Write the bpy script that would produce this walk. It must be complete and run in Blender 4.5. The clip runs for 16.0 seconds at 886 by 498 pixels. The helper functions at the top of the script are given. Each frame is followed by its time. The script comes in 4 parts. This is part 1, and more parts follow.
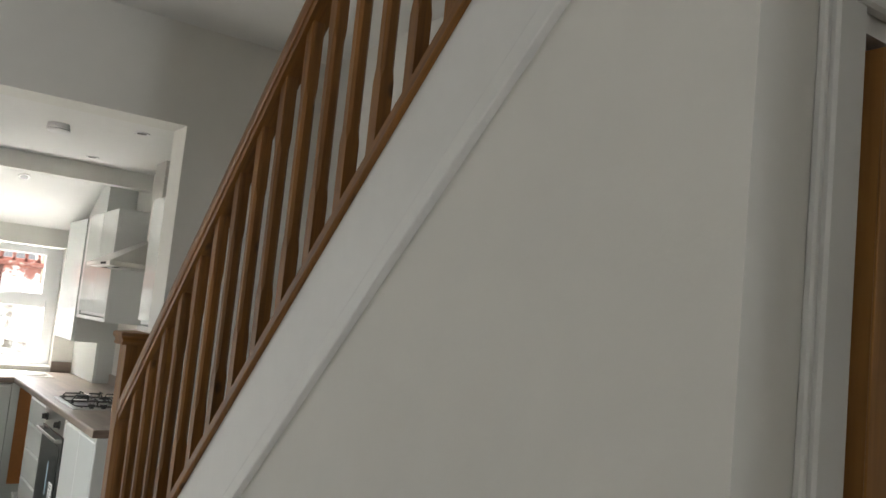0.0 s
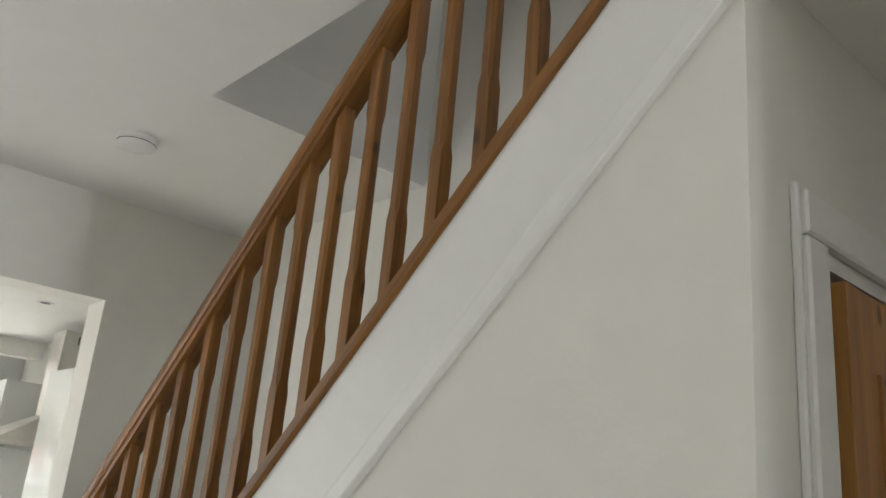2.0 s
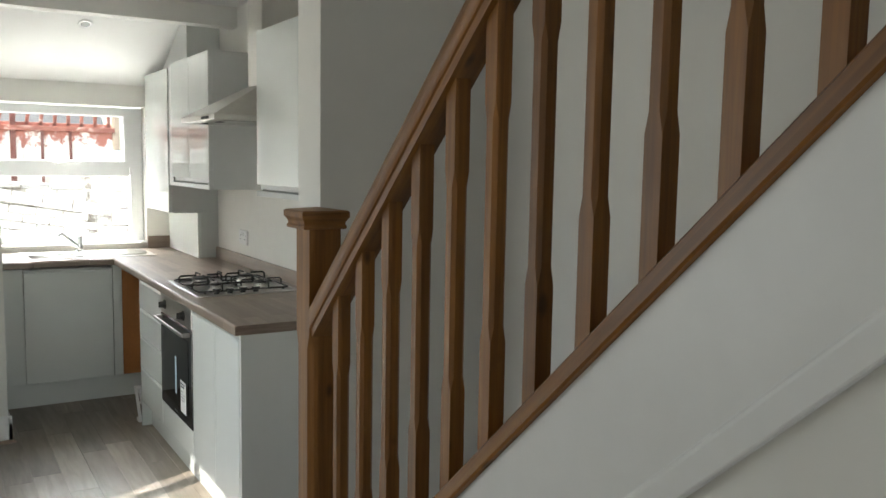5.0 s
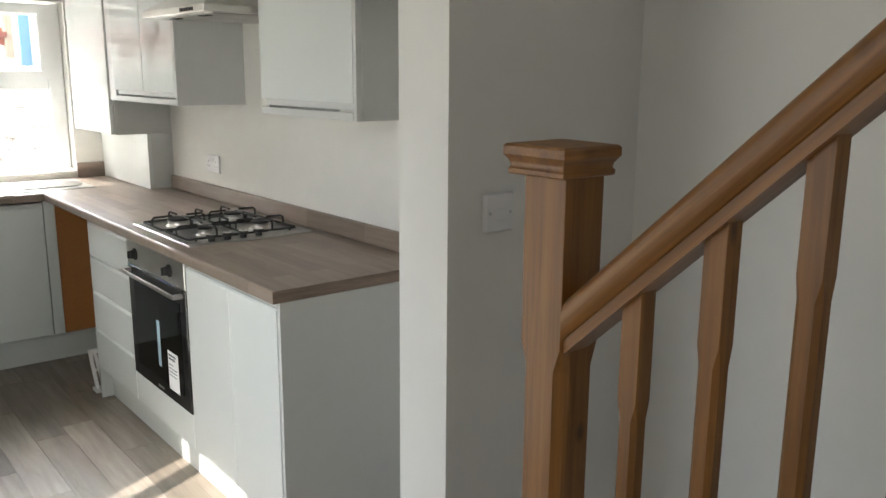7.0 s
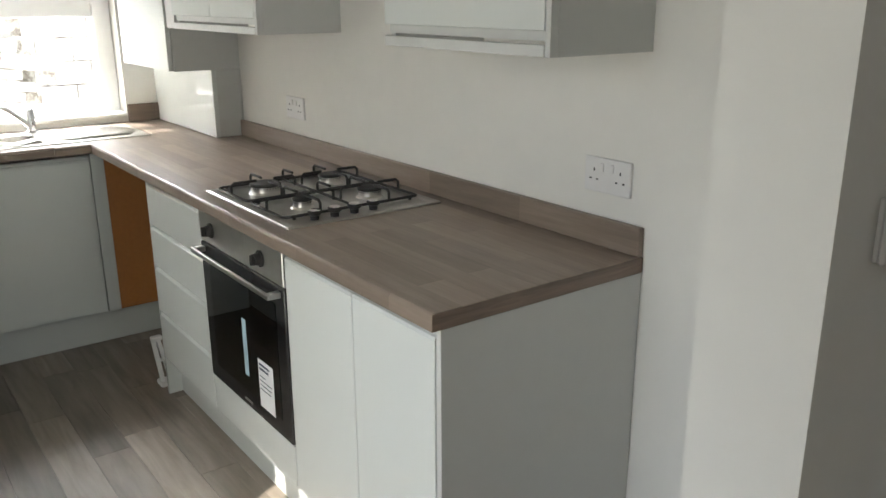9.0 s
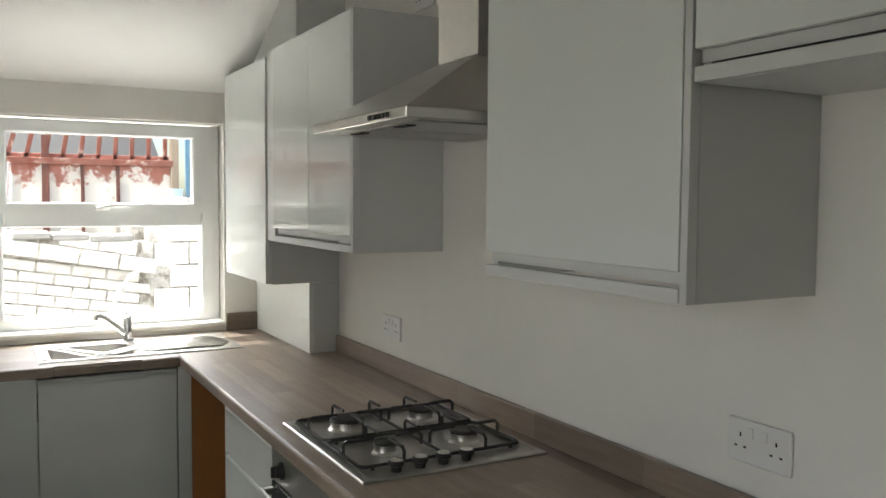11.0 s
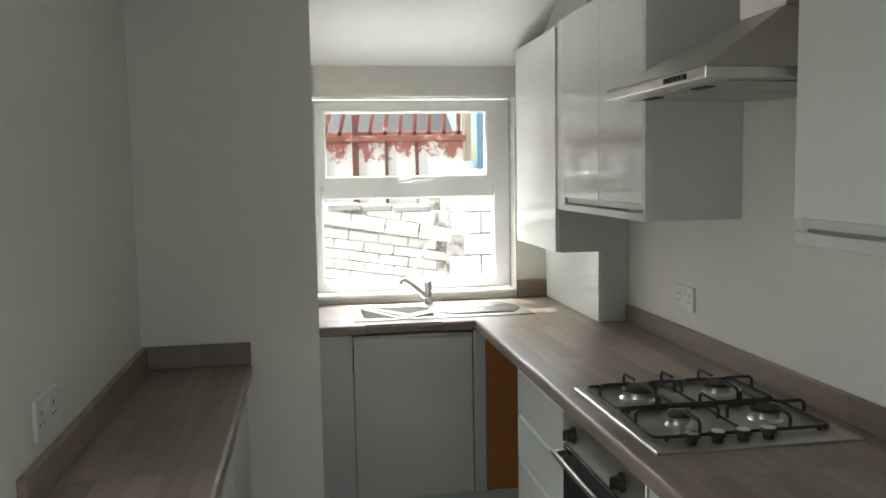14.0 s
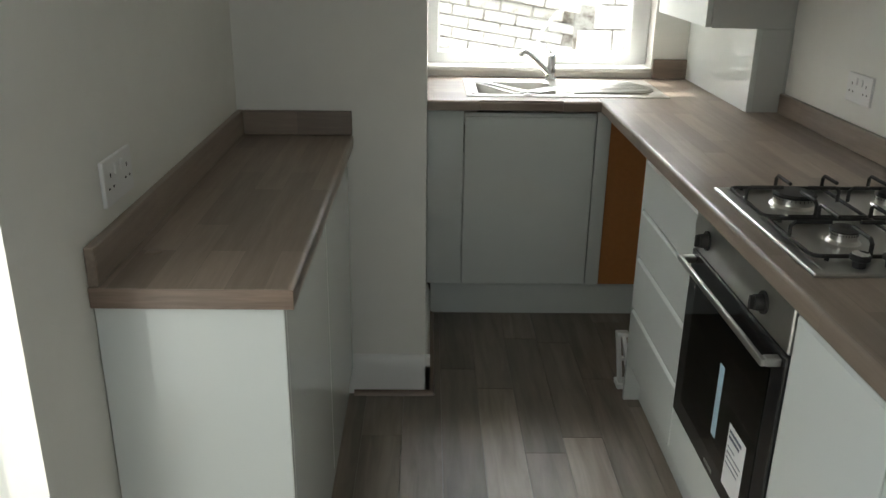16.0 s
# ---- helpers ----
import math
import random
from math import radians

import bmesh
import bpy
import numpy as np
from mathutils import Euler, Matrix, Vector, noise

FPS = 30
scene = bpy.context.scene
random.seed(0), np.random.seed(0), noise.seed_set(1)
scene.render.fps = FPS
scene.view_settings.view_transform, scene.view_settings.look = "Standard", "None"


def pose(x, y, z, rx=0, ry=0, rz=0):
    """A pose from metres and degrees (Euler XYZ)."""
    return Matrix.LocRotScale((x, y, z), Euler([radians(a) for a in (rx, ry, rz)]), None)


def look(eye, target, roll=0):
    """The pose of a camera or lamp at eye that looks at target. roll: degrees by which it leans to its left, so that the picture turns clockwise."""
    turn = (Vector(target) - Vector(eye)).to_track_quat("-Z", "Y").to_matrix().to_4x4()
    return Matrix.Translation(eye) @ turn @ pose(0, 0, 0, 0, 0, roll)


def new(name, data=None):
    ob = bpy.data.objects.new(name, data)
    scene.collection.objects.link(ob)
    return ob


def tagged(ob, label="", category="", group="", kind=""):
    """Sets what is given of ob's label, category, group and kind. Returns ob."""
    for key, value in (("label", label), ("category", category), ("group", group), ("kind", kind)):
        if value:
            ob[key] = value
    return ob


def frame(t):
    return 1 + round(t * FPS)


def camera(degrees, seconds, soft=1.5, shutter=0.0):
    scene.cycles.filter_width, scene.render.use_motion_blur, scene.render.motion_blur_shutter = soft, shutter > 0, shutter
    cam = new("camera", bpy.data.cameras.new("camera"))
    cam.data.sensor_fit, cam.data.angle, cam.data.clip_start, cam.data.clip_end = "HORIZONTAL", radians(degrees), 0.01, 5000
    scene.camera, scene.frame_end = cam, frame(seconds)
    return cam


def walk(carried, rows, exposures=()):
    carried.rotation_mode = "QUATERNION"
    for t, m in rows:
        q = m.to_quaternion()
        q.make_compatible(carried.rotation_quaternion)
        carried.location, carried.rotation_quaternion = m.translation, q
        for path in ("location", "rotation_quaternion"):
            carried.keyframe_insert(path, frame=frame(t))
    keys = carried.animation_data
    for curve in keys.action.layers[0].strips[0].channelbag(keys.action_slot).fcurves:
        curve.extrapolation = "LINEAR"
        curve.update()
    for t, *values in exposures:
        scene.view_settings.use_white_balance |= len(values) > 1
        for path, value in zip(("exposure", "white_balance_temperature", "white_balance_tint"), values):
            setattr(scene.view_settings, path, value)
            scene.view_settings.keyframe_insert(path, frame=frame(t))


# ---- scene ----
cam = camera(56.2, 16.0)
PATH = [
    (0, (-1.622, -4.216, 1.541), (-0.49, -2.579, 1.738), 5.7),
    (0.5, (-1.707, -4.196, 1.568), (-0.469, -2.67, 1.941), 5.7),
    (1, (-1.747, -4.2, 1.576), (-0.513, -2.723, 2.12), 5.3),
    (1.5, (-1.769, -4.183, 1.581), (-0.52, -2.754, 2.212), 5.3),
    (2, (-1.787, -4.152, 1.586), (-0.524, -2.724, 2.19), 5.3),
    (2.5, (-1.822, -4.12, 1.569), (-0.613, -2.583, 1.986), 5.1),
    (3, (-1.789, -4.039, 1.548), (-0.687, -2.373, 1.649), 4.6),
    (3.5, (-1.68, -3.867, 1.555), (-0.629, -2.166, 1.519), 2.9),
    (4, (-1.628, -3.725, 1.534), (-0.609, -2.013, 1.362), 2.2),
    (4.5, (-1.588, -3.409, 1.545), (-0.572, -1.697, 1.35), 1.5),
    (7, (-1.697, -2.096, 1.53), (-0.461, -0.58, 1.114), 0.4),
    (7.5, (-1.712, -1.841, 1.51), (-0.485, -0.359, 0.963), 0.3),
    (8, (-1.677, -1.587, 1.515), (-0.45, -0.12, 0.929), -0.7),
    (8.2, (-1.64, -1.505, 1.502), (-0.409, -0.041, 0.918), -0.6),
    (10.3, (-1.31, -0.971, 1.523), (-0.412, 0.749, 1.04), 0.5),
    (10.5, (-1.291, -0.961, 1.536), (-0.379, 0.777, 1.153), 0.4),
    (11, (-1.292, -0.957, 1.55), (-0.33, 0.792, 1.432), 0.4),
    (11.5, (-1.294, -0.96, 1.553), (-0.302, 0.777, 1.531), 0.4),
    (12, (-1.296, -0.965, 1.555), (-0.302, 0.77, 1.605), 0.4),
    (12.5, (-1.298, -0.968, 1.555), (-0.306, 0.769, 1.59), 0.2),
    (13, (-1.295, -0.963, 1.549), (-0.548, 0.892, 1.507), -0.2),
    (13.5, (-1.31, -0.963, 1.551), (-0.848, 0.98, 1.449), -0.8),
    (14, (-1.315, -0.962, 1.546), (-0.993, 1.003, 1.359), -1.0),
    (14.5, (-1.292, -0.944, 1.535), (-1.066, 1.015, 1.199), -0.8),
    (15, (-1.262, -0.91, 1.516), (-1.114, 1.025, 1.032), -0.2),
    (15.5, (-1.257, -0.845, 1.495), (-1.157, 1.04, 0.835), 0.1),
    (16, (-1.281, -0.677, 1.487), (-1.242, 1.195, 0.784), 0.9),
]
walk(cam, [(t, look(eye, target, roll)) for t, eye, target, roll in PATH],
     [(0.0, 2.62, 6500, 10), (1.5, 3.32, 6450, 9), (2.2, 3.22, 6400, 8), (3.0, 2.75, 6350, 7), (4.7, 2.5, 6350, 6), (6.8, 2.8, 6450, 10), (8.2, 2.75, 6450, 9), (10.3, 2.18, 6550, 9), (12.0, 1.72, 6550, 6), (13.0, 1.75, 6450, 5), (14.0, 1.9, 6400, 5), (16.0, 1.93, 6400, 5)])

# ---- world, sun and window light ----
world = bpy.data.worlds.new("world")
scene.world = world
world.use_nodes = True
wn = world.node_tree.nodes
sky = wn.new("ShaderNodeTexSky")
sky.sky_type = "NISHITA"
sky.sun_disc = False
SUN_TRAVEL = Vector((0.80, 0.34, -0.98)).normalized()
sky.sun_elevation = math.asin(-SUN_TRAVEL.z)
sky.sun_rotation = math.atan2(-SUN_TRAVEL.x, -SUN_TRAVEL.y)
wn["Background"].inputs["Strength"].default_value = 0.055
world.node_tree.links.new(sky.outputs[0], wn["Background"].inputs["Color"])

sun = new("sun", bpy.data.lights.new("sun", "SUN"))
sun.data.energy = 1.6
sun.data.angle = radians(0.5)
sun.data.color = (1.0, 0.95, 0.87)
sun.matrix_world = look((0, 0, 6), Vector((0, 0, 6)) + SUN_TRAVEL)


def window_light(name, eye, target, width, height, watts, colour=(0.93, 0.97, 1.0), spread=180):
    ob = new(name, bpy.data.lights.new(name, "AREA"))
    ob.data.shape, ob.data.size, ob.data.size_y = "RECTANGLE", width, height
    ob.data.energy, ob.data.color = watts, colour
    ob.data.spread = radians(spread)
    ob.matrix_world = look(eye, target)
    return ob


window_light("daylight_yard_door", (-2.30, -0.05, 1.25), (-1.2, 0.4, -0.6), 0.85, 1.7, 1.5, (0.94, 0.975, 1.0), 130)
window_light("daylight_over_yard", (-0.95, 5.70, 3.60), (-0.75, 2.2, 0.9), 2.6, 1.9, 50, (0.98, 0.985, 1.0), 120)
window_light("daylight_kitchen_window", (-0.60, 3.58, 2.82), (-0.66, 2.90, 0.95), 1.1, 0.24, 12, (1.0, 0.98, 0.94))
window_light("daylight_yard_bounce", (-0.9, 4.35, 0.05), (-0.8, 1.5, 2.2), 1.4, 0.9, 13, (1.0, 0.99, 0.96), 170)
# added lamp for sunlight off an unseen pane across the yard, through kitchen window
window_light("sun_glint_lamp", (-3.8, 9.6, 10.9), (-0.9, 3.15, 1.2), 0.16, 0.16, 1200, (1.0, 0.96, 0.88))
# Fill lamp added to brighten the upper stairwell.
window_light("stairwell_fill_lamp", (-0.45, -4.95, 4.1), (-0.45, 0, 3.2), 0.6, 0.5, 0.45, (1.0, 0.98, 0.94))
window_light("daylight_rear_window", (-2.85, -0.80, 1.45), (-2.1, -4.0, 1.2), 1.0, 1.2, 1.10)
# Added fill from an unseen front opening, placed to spare the lobby wall.
window_light("front_fill_lamp", (-1.06, -7.12, 1.45), (-1.2, 0, 1.2), 0.64, 1.3, 8.6)

# ---- materials ----


def material(name, colour=(0.8, 0.8, 0.8), rough=0.5, metal=0.0, coat=0.0, vary=0.06, grain=8.0, bump=0.05, bump_scale=120.0, stains=0.0):
    m = bpy.data.materials.new(name)
    m.use_nodes = True
    n, l = m.node_tree.nodes, m.node_tree.links
    b = n["Principled BSDF"]
    b.inputs["Roughness"].default_value = rough
    b.inputs["Metallic"].default_value = metal
    b.inputs["Coat Weight"].default_value = coat
    b.inputs["Coat Roughness"].default_value = 0.04
    tc = n.new("ShaderNodeTexCoord")
    big = n.new("ShaderNodeTexNoise")
    big.inputs["Scale"].default_value = grain * 0.15
    big.inputs["Detail"].default_value = 4
    fine = n.new("ShaderNodeTexNoise")
    fine.inputs["Scale"].default_value = grain * 4
    fine.inputs["Detail"].default_value = 6
    for x in (big, fine):
        l.new(tc.outputs["Object"], x.inputs["Vector"])
    add = n.new("ShaderNodeMath")
    add.operation = "ADD"
    l.new(big.outputs["Fac"], add.inputs[0])
    l.new(fine.outputs["Fac"], add.inputs[1])
    ramp = n.new("ShaderNodeMapRange")
    ramp.inputs["From Min"].default_value, ramp.inputs["From Max"].default_value = 0.6, 1.4
    ramp.inputs["To Min"].default_value, ramp.inputs["To Max"].default_value = 1 - vary, 1 + vary
    l.new(add.outputs[0], ramp.inputs["Value"])
    mix = n.new("ShaderNodeVectorMath")
    mix.operation = "SCALE"
    mix.inputs[0].default_value = colour
    l.new(ramp.outputs[0], mix.inputs["Scale"])
    l.new(mix.outputs[0], b.inputs["Base Color"])
    rr = n.new("ShaderNodeMapRange")
    rr.inputs["To Min"].default_value, rr.inputs["To Max"].default_value = max(0.02, rough * 0.85), min(1, rough * 1.15)
    l.new(big.outputs["Fac"], rr.inputs["Value"])
    l.new(rr.outputs[0], b.inputs["Roughness"])
    if bump:
        bn = n.new("ShaderNodeTexNoise")
        bn.inputs["Scale"].default_value = bump_scale
        bn.inputs["Detail"].default_value = 3
        l.new(tc.outputs["Object"], bn.inputs["Vector"])
        bp = n.new("ShaderNodeBump")
        bp.inputs["Strength"].default_value = bump
        bp.inputs["Distance"].default_value = 0.004
        l.new(bn.outputs["Fac"], bp.inputs["Height"])
        l.new(bp.outputs["Normal"], b.inputs["Normal"])
    return m


def wood(name, dark, light, stretch, rot=(0, 0, 0), rough=0.4, vary=0.0, knots=False, scale=1.0, bump=0.15):
    """Grain drawn out along the axis of small stretch; vary: a tone of its own for every object."""
    m = bpy.data.materials.new(name)
    m.use_nodes = True
    n, l = m.node_tree.nodes, m.node_tree.links
    b = n["Principled BSDF"]
    b.inputs["Roughness"].default_value = rough
    tc = n.new("ShaderNodeTexCoord")
    mp = n.new("ShaderNodeMapping")
    mp.inputs["Rotation"].default_value = [radians(a) for a in rot]
    mp2 = n.new("ShaderNodeMapping")
    mp2.inputs["Scale"].default_value = [s * scale for s in stretch]
    l.new(tc.outputs["Object"], mp.inputs["Vector"])
    info = n.new("ShaderNodeObjectInfo")
    shift = n.new("ShaderNodeVectorMath")
    shift.operation = "MULTIPLY_ADD"
    shift.inputs[1].default_value = (1, 1, 1)
    off = n.new("ShaderNodeVectorMath")
    off.operation = "SCALE"
    off.inputs[0].default_value = (7.3, 5.1, 9.7)
    l.new(info.outputs["Random"], off.inputs["Scale"])
    l.new(mp.outputs[0], shift.inputs[0])
    l.new(off.outputs[0], shift.inputs[2])
    l.new(shift.outputs[0], mp2.inputs["Vector"])
    g = n.new("ShaderNodeTexNoise")
    g.inputs["Scale"].default_value, g.inputs["Detail"].default_value, g.inputs["Distortion"].default_value = 4, 8, 0.6
    l.new(mp2.outputs[0], g.inputs["Vector"])
    broad = n.new("ShaderNodeTexNoise")
    broad.inputs["Scale"].default_value = 1.1
    l.new(mp2.outputs[0], broad.inputs["Vector"])
    s = n.new("ShaderNodeMath")
    s.operation = "MULTIPLY_ADD"
    s.inputs[1].default_value = 0.6
    l.new(broad.outputs["Fac"], s.inputs[0])
    half = n.new("ShaderNodeMath")
    half.operation = "MULTIPLY"
    half.inputs[1].default_value = 0.5
    l.new(g.outputs["Fac"], half.inputs[0])
    l.new(half.outputs[0], s.inputs[2])
    ramp = n.new("ShaderNodeValToRGB")
    ramp.color_ramp.elements[0].position, ramp.color_ramp.elements[1].position = 0.36, 0.72
    ramp.color_ramp.elements[0].color = (*dark, 1)
    ramp.color_ramp.elements[1].color = (*light, 1)
    l.new(s.outputs[0], ramp.inputs[0])
    out = ramp.outputs[0]
    if knots:
        k = n.new("ShaderNodeTexVoronoi")
        k.inputs["Scale"].default_value = 13.0
        km = n.new("ShaderNodeMapping")
        km.inputs["Scale"].default_value = [0.5 + 0.5 * min(1, v / max(stretch)) for v in stretch]
        l.new(shift.outputs[0], km.inputs["Vector"])
        l.new(km.outputs[0], k.inputs["Vector"])
        kr = n.new("ShaderNodeMapRange")
        kr.inputs["From Min"].default_value, kr.inputs["From Max"].default_value = 0.07, 0.15
        kr.inputs["To Min"].default_value, kr.inputs["To Max"].default_value = 0.38, 1.0
        l.new(k.outputs["Distance"], kr.inputs["Value"])
        sc = n.new("ShaderNodeVectorMath")
        sc.operation = "SCALE"
        l.new(out, sc.inputs[0])
        l.new(kr.outputs[0], sc.inputs["Scale"])
        out = sc.outputs[0]
    if vary:
        vr = n.new("ShaderNodeMapRange")
        vr.inputs["To Min"].default_value, vr.inputs["To Max"].default_value = 1 - vary, 1 + vary
        l.new(info.outputs["Random"], vr.inputs["Value"])
        sc2 = n.new("ShaderNodeVectorMath")
        sc2.operation = "SCALE"
        l.new(out, sc2.inputs[0])
        l.new(vr.outputs[0], sc2.inputs["Scale"])
        out = sc2.outputs[0]
    l.new(out, b.inputs["Base Color"])
    bp = n.new("ShaderNodeBump")
    bp.inputs["Strength"].default_value, bp.inputs["Distance"].default_value = bump, 0.002
    l.new(g.outputs["Fac"], bp.inputs["Height"])
    l.new(bp.outputs["Normal"], b.inputs["Normal"])
    return m


def stave_worktop(name, along):
    """Laminate worktop printed with wood staves, laid along x or y."""
    m = wood(name, (0.188, 0.147, 0.116), (0.262, 0.208, 0.167), (30, 2.2, 30) if along == "y" else (2.2, 30, 30), rough=0.36, bump=0.006)
    n, l = m.node_tree.nodes, m.node_tree.links
    b = n["Principled BSDF"]
    tc = n.new("ShaderNodeTexCoord")
    mp = n.new("ShaderNodeMapping")
    if along == "y":
        mp.inputs["Rotation"].default_value = (0, 0, radians(90))
    l.new(tc.outputs["Object"], mp.inputs["Vector"])
    br = n.new("ShaderNodeTexBrick")
    br.inputs["Scale"].default_value = 1
    br.inputs["Brick Width"].default_value, br.inputs["Row Height"].default_value = 0.42, 0.068
    br.inputs["Mortar Size"].default_value = 0.0004
    br.inputs["Color1"].default_value, br.inputs["Color2"].default_value = (0.84, 0.83, 0.82, 1), (1.26, 1.25, 1.24, 1)
    br.inputs["Mortar"].default_value = (0.7, 0.7, 0.7, 1)
    br.offset_frequency, br.offset = 2, 0.37
    l.new(mp.outputs[0], br.inputs["Vector"])
    old = b.inputs["Base Color"].links[0].from_socket
    mul = n.new("ShaderNodeVectorMath")
    mul.operation = "MULTIPLY"
    l.new(old, mul.inputs[0])
    l.new(br.outputs["Color"], mul.inputs[1])
    l.new(mul.outputs[0], b.inputs["Base Color"])
    return m


def flaking(name, paint, under, scale=5.0, low=0.45, high=0.55, rough=0.8, updown=0.0):
    """Paint that has flaked off in patches of the other colour."""
    m = material(name, paint, rough, vary=0.15, grain=12, bump=0.4, bump_scale=60)
    n, l = m.node_tree.nodes, m.node_tree.links
    b = n["Principled BSDF"]
    old = b.inputs["Base Color"].links[0].from_socket
    tc = n.new("ShaderNodeTexCoord")
    no = n.new("ShaderNodeTexNoise")
    no.inputs["Scale"].default_value, no.inputs["Detail"].default_value = scale, 9
    no.inputs["Roughness"].default_value = 0.65
    l.new(tc.outputs["Object"], no.inputs["Vector"])
    src = no.outputs["Fac"]
    if updown:
        sp = n.new("ShaderNodeSeparateXYZ")
        l.new(tc.outputs["Object"], sp.inputs[0])
        ma = n.new("ShaderNodeMath")
        ma.operation = "MULTIPLY_ADD"
        ma.inputs[1].default_value = updown
        l.new(sp.outputs["Z"], ma.inputs[0])
        l.new(src, ma.inputs[2])
        src = ma.outputs[0]
    mr = n.new("ShaderNodeMapRange")
    mr.inputs["From Min"].default_value, mr.inputs["From Max"].default_value = low, high
    l.new(src, mr.inputs["Value"])
    mx = n.new("ShaderNodeMix")
    mx.data_type = "RGBA"
    l.new(mr.outputs[0], mx.inputs["Factor"])
    l.new(old, mx.inputs[6])
    mx.inputs[7].default_value = (*under, 1)
    l.new(mx.outputs[2], b.inputs["Base Color"])
    return m


def glass(name, tint=(1, 1, 1)):
    m = bpy.data.materials.new(name)
    m.use_nodes = True
    b = m.node_tree.nodes["Principled BSDF"]
    b.inputs["Base Color"].default_value = (*tint, 1)
    b.inputs["Roughness"].default_value = 0.0
    b.inputs["Transmission Weight"].default_value = 1.0
    b.inputs["IOR"].default_value = 1.45
    return m


WALL = material("wall_paint", (0.765, 0.75, 0.705), 0.85, vary=0.025, grain=3, bump=0.10, bump_scale=90)
CEIL = material("ceiling_paint", (0.80, 0.79, 0.765), 0.9, vary=0.02, grain=3, bump=0.06, bump_scale=70)
TRIM = material("white_satin_paint", (0.78, 0.775, 0.755), 0.38, vary=0.03, grain=5, bump=0.05, bump_scale=60)
GLOSS = material("gloss_cabinet_door", (0.66, 0.685, 0.66), 0.03, coat=0.0, vary=0.012, grain=2, bump=0.004, bump_scale=7)
CARC = material("cabinet_side_laminate", (0.56, 0.565, 0.545), 0.42, vary=0.02, grain=4, bump=0.02)
PVC = material("white_window_plastic", (0.88, 0.885, 0.88), 0.25, vary=0.02, grain=4, bump=0)
PLASTIC = material("white_switch_plastic", (0.74, 0.73, 0.72), 0.3, vary=0.02, grain=10, bump=0)
DARKHOLE = material("dark_slot", (0.02, 0.02, 0.02), 0.7, bump=0)
STEEL = material("brushed_steel", (0.62, 0.60, 0.565), 0.30, metal=1.0, vary=0.06, grain=6, bump=0.03, bump_scale=300)
SATIN = material("satin_steel_sheet", (0.47, 0.46, 0.44), 0.34, metal=1.0, vary=0.10, grain=5, bump=0.02, bump_scale=200)
CHROME = material("chrome", (0.80, 0.80, 0.80), 0.07, metal=1.0, vary=0.01, bump=0)
BLACK = material("black_enamel", (0.016, 0.015, 0.014), 0.55, vary=0.2, grain=20, bump=0.05)
OVENGLASS = material("black_oven_glass", (0.012, 0.012, 0.013), 0.05, vary=0.05, bump=0)
ORANGE = material("orange_unfaced_board", (0.42, 0.17, 0.045), 0.6, vary=0.10, grain=14, bump=0.1, bump_scale=200)
ZINC = material("zinc", (0.5, 0.5, 0.5), 0.35, metal=1.0, bump=0)
PAPER = material("white_paper_label", (0.80, 0.80, 0.80), 0.6, vary=0.02, bump=0)
INK = material("printing_ink", (0.06, 0.07, 0.10), 0.6, bump=0)
BLUETAPE = material("pale_blue_plastic", (0.45, 0.62, 0.72), 0.35, bump=0)
GLASS = glass("window_glass")
LAMPGLASS = material("dull_lamp_glass", (0.24, 0.24, 0.235), 0.2, vary=0.05, bump=0)
GREYPVC = material("pale_grey_plastic", (0.55, 0.56, 0.56), 0.4, bump=0)
PINE_V = wood("stained_pine_upright", (0.130, 0.050, 0.008), (0.280, 0.118, 0.021), (34, 34, 1.3), rough=0.42, vary=0.16, knots=True)
PINE_R = wood("stained_pine_rail", (0.130, 0.050, 0.008), (0.280, 0.118, 0.021), (34, 1.3, 34), rot=(43.2, 0, 0), rough=0.40, knots=True)
PINE_C = wood("stained_pine_cap", (0.130, 0.050, 0.008), (0.280, 0.118, 0.021), (1.6, 30, 30), rough=0.40, knots=True)
PINE_D = wood("stained_pine_door", (0.26, 0.110, 0.030), (0.46, 0.225, 0.066), (22, 22, 1.2), rough=0.35, knots=True)
WT_EDGE = wood("worktop_edging", (0.14, 0.098, 0.072), (0.25, 0.182, 0.138), (3, 3, 40), rough=0.35, bump=0.03)
WT_Y = stave_worktop("stave_worktop_lengthwise", "y")
WT_X = stave_worktop("stave_worktop_crosswise", "x")
PLANK = wood("grey_brown_floor_plank", (0.128, 0.105, 0.082), (0.280, 0.236, 0.190), (9, 0.9, 9), rough=0.40, vary=0.30, bump=0.06)
WHITEBRICK = flaking("white_painted_brick", (0.60, 0.59, 0.565), (0.26, 0.235, 0.205), 7, 0.55, 0.66, rough=0.85)
MORTAR = flaking("dirty_mortar", (0.15, 0.135, 0.115), (0.42, 0.41, 0.385), 11, 0.40, 0.54, rough=0.95)
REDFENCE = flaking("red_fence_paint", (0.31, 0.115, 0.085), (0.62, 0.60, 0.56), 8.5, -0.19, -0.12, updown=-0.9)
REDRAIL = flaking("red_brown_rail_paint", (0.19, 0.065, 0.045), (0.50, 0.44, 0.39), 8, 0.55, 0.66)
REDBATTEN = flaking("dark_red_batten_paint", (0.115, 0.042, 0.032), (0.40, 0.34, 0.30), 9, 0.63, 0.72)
SLATE = material("grey_roof_slate", (0.028, 0.029, 0.033), 0.7, vary=0.3, grain=9, bump=0.3, bump_scale=40)
COPING = material("stone_coping", (0.20, 0.198, 0.192), 0.85, vary=0.2, grain=10, bump=0.4, bump_scale=50)
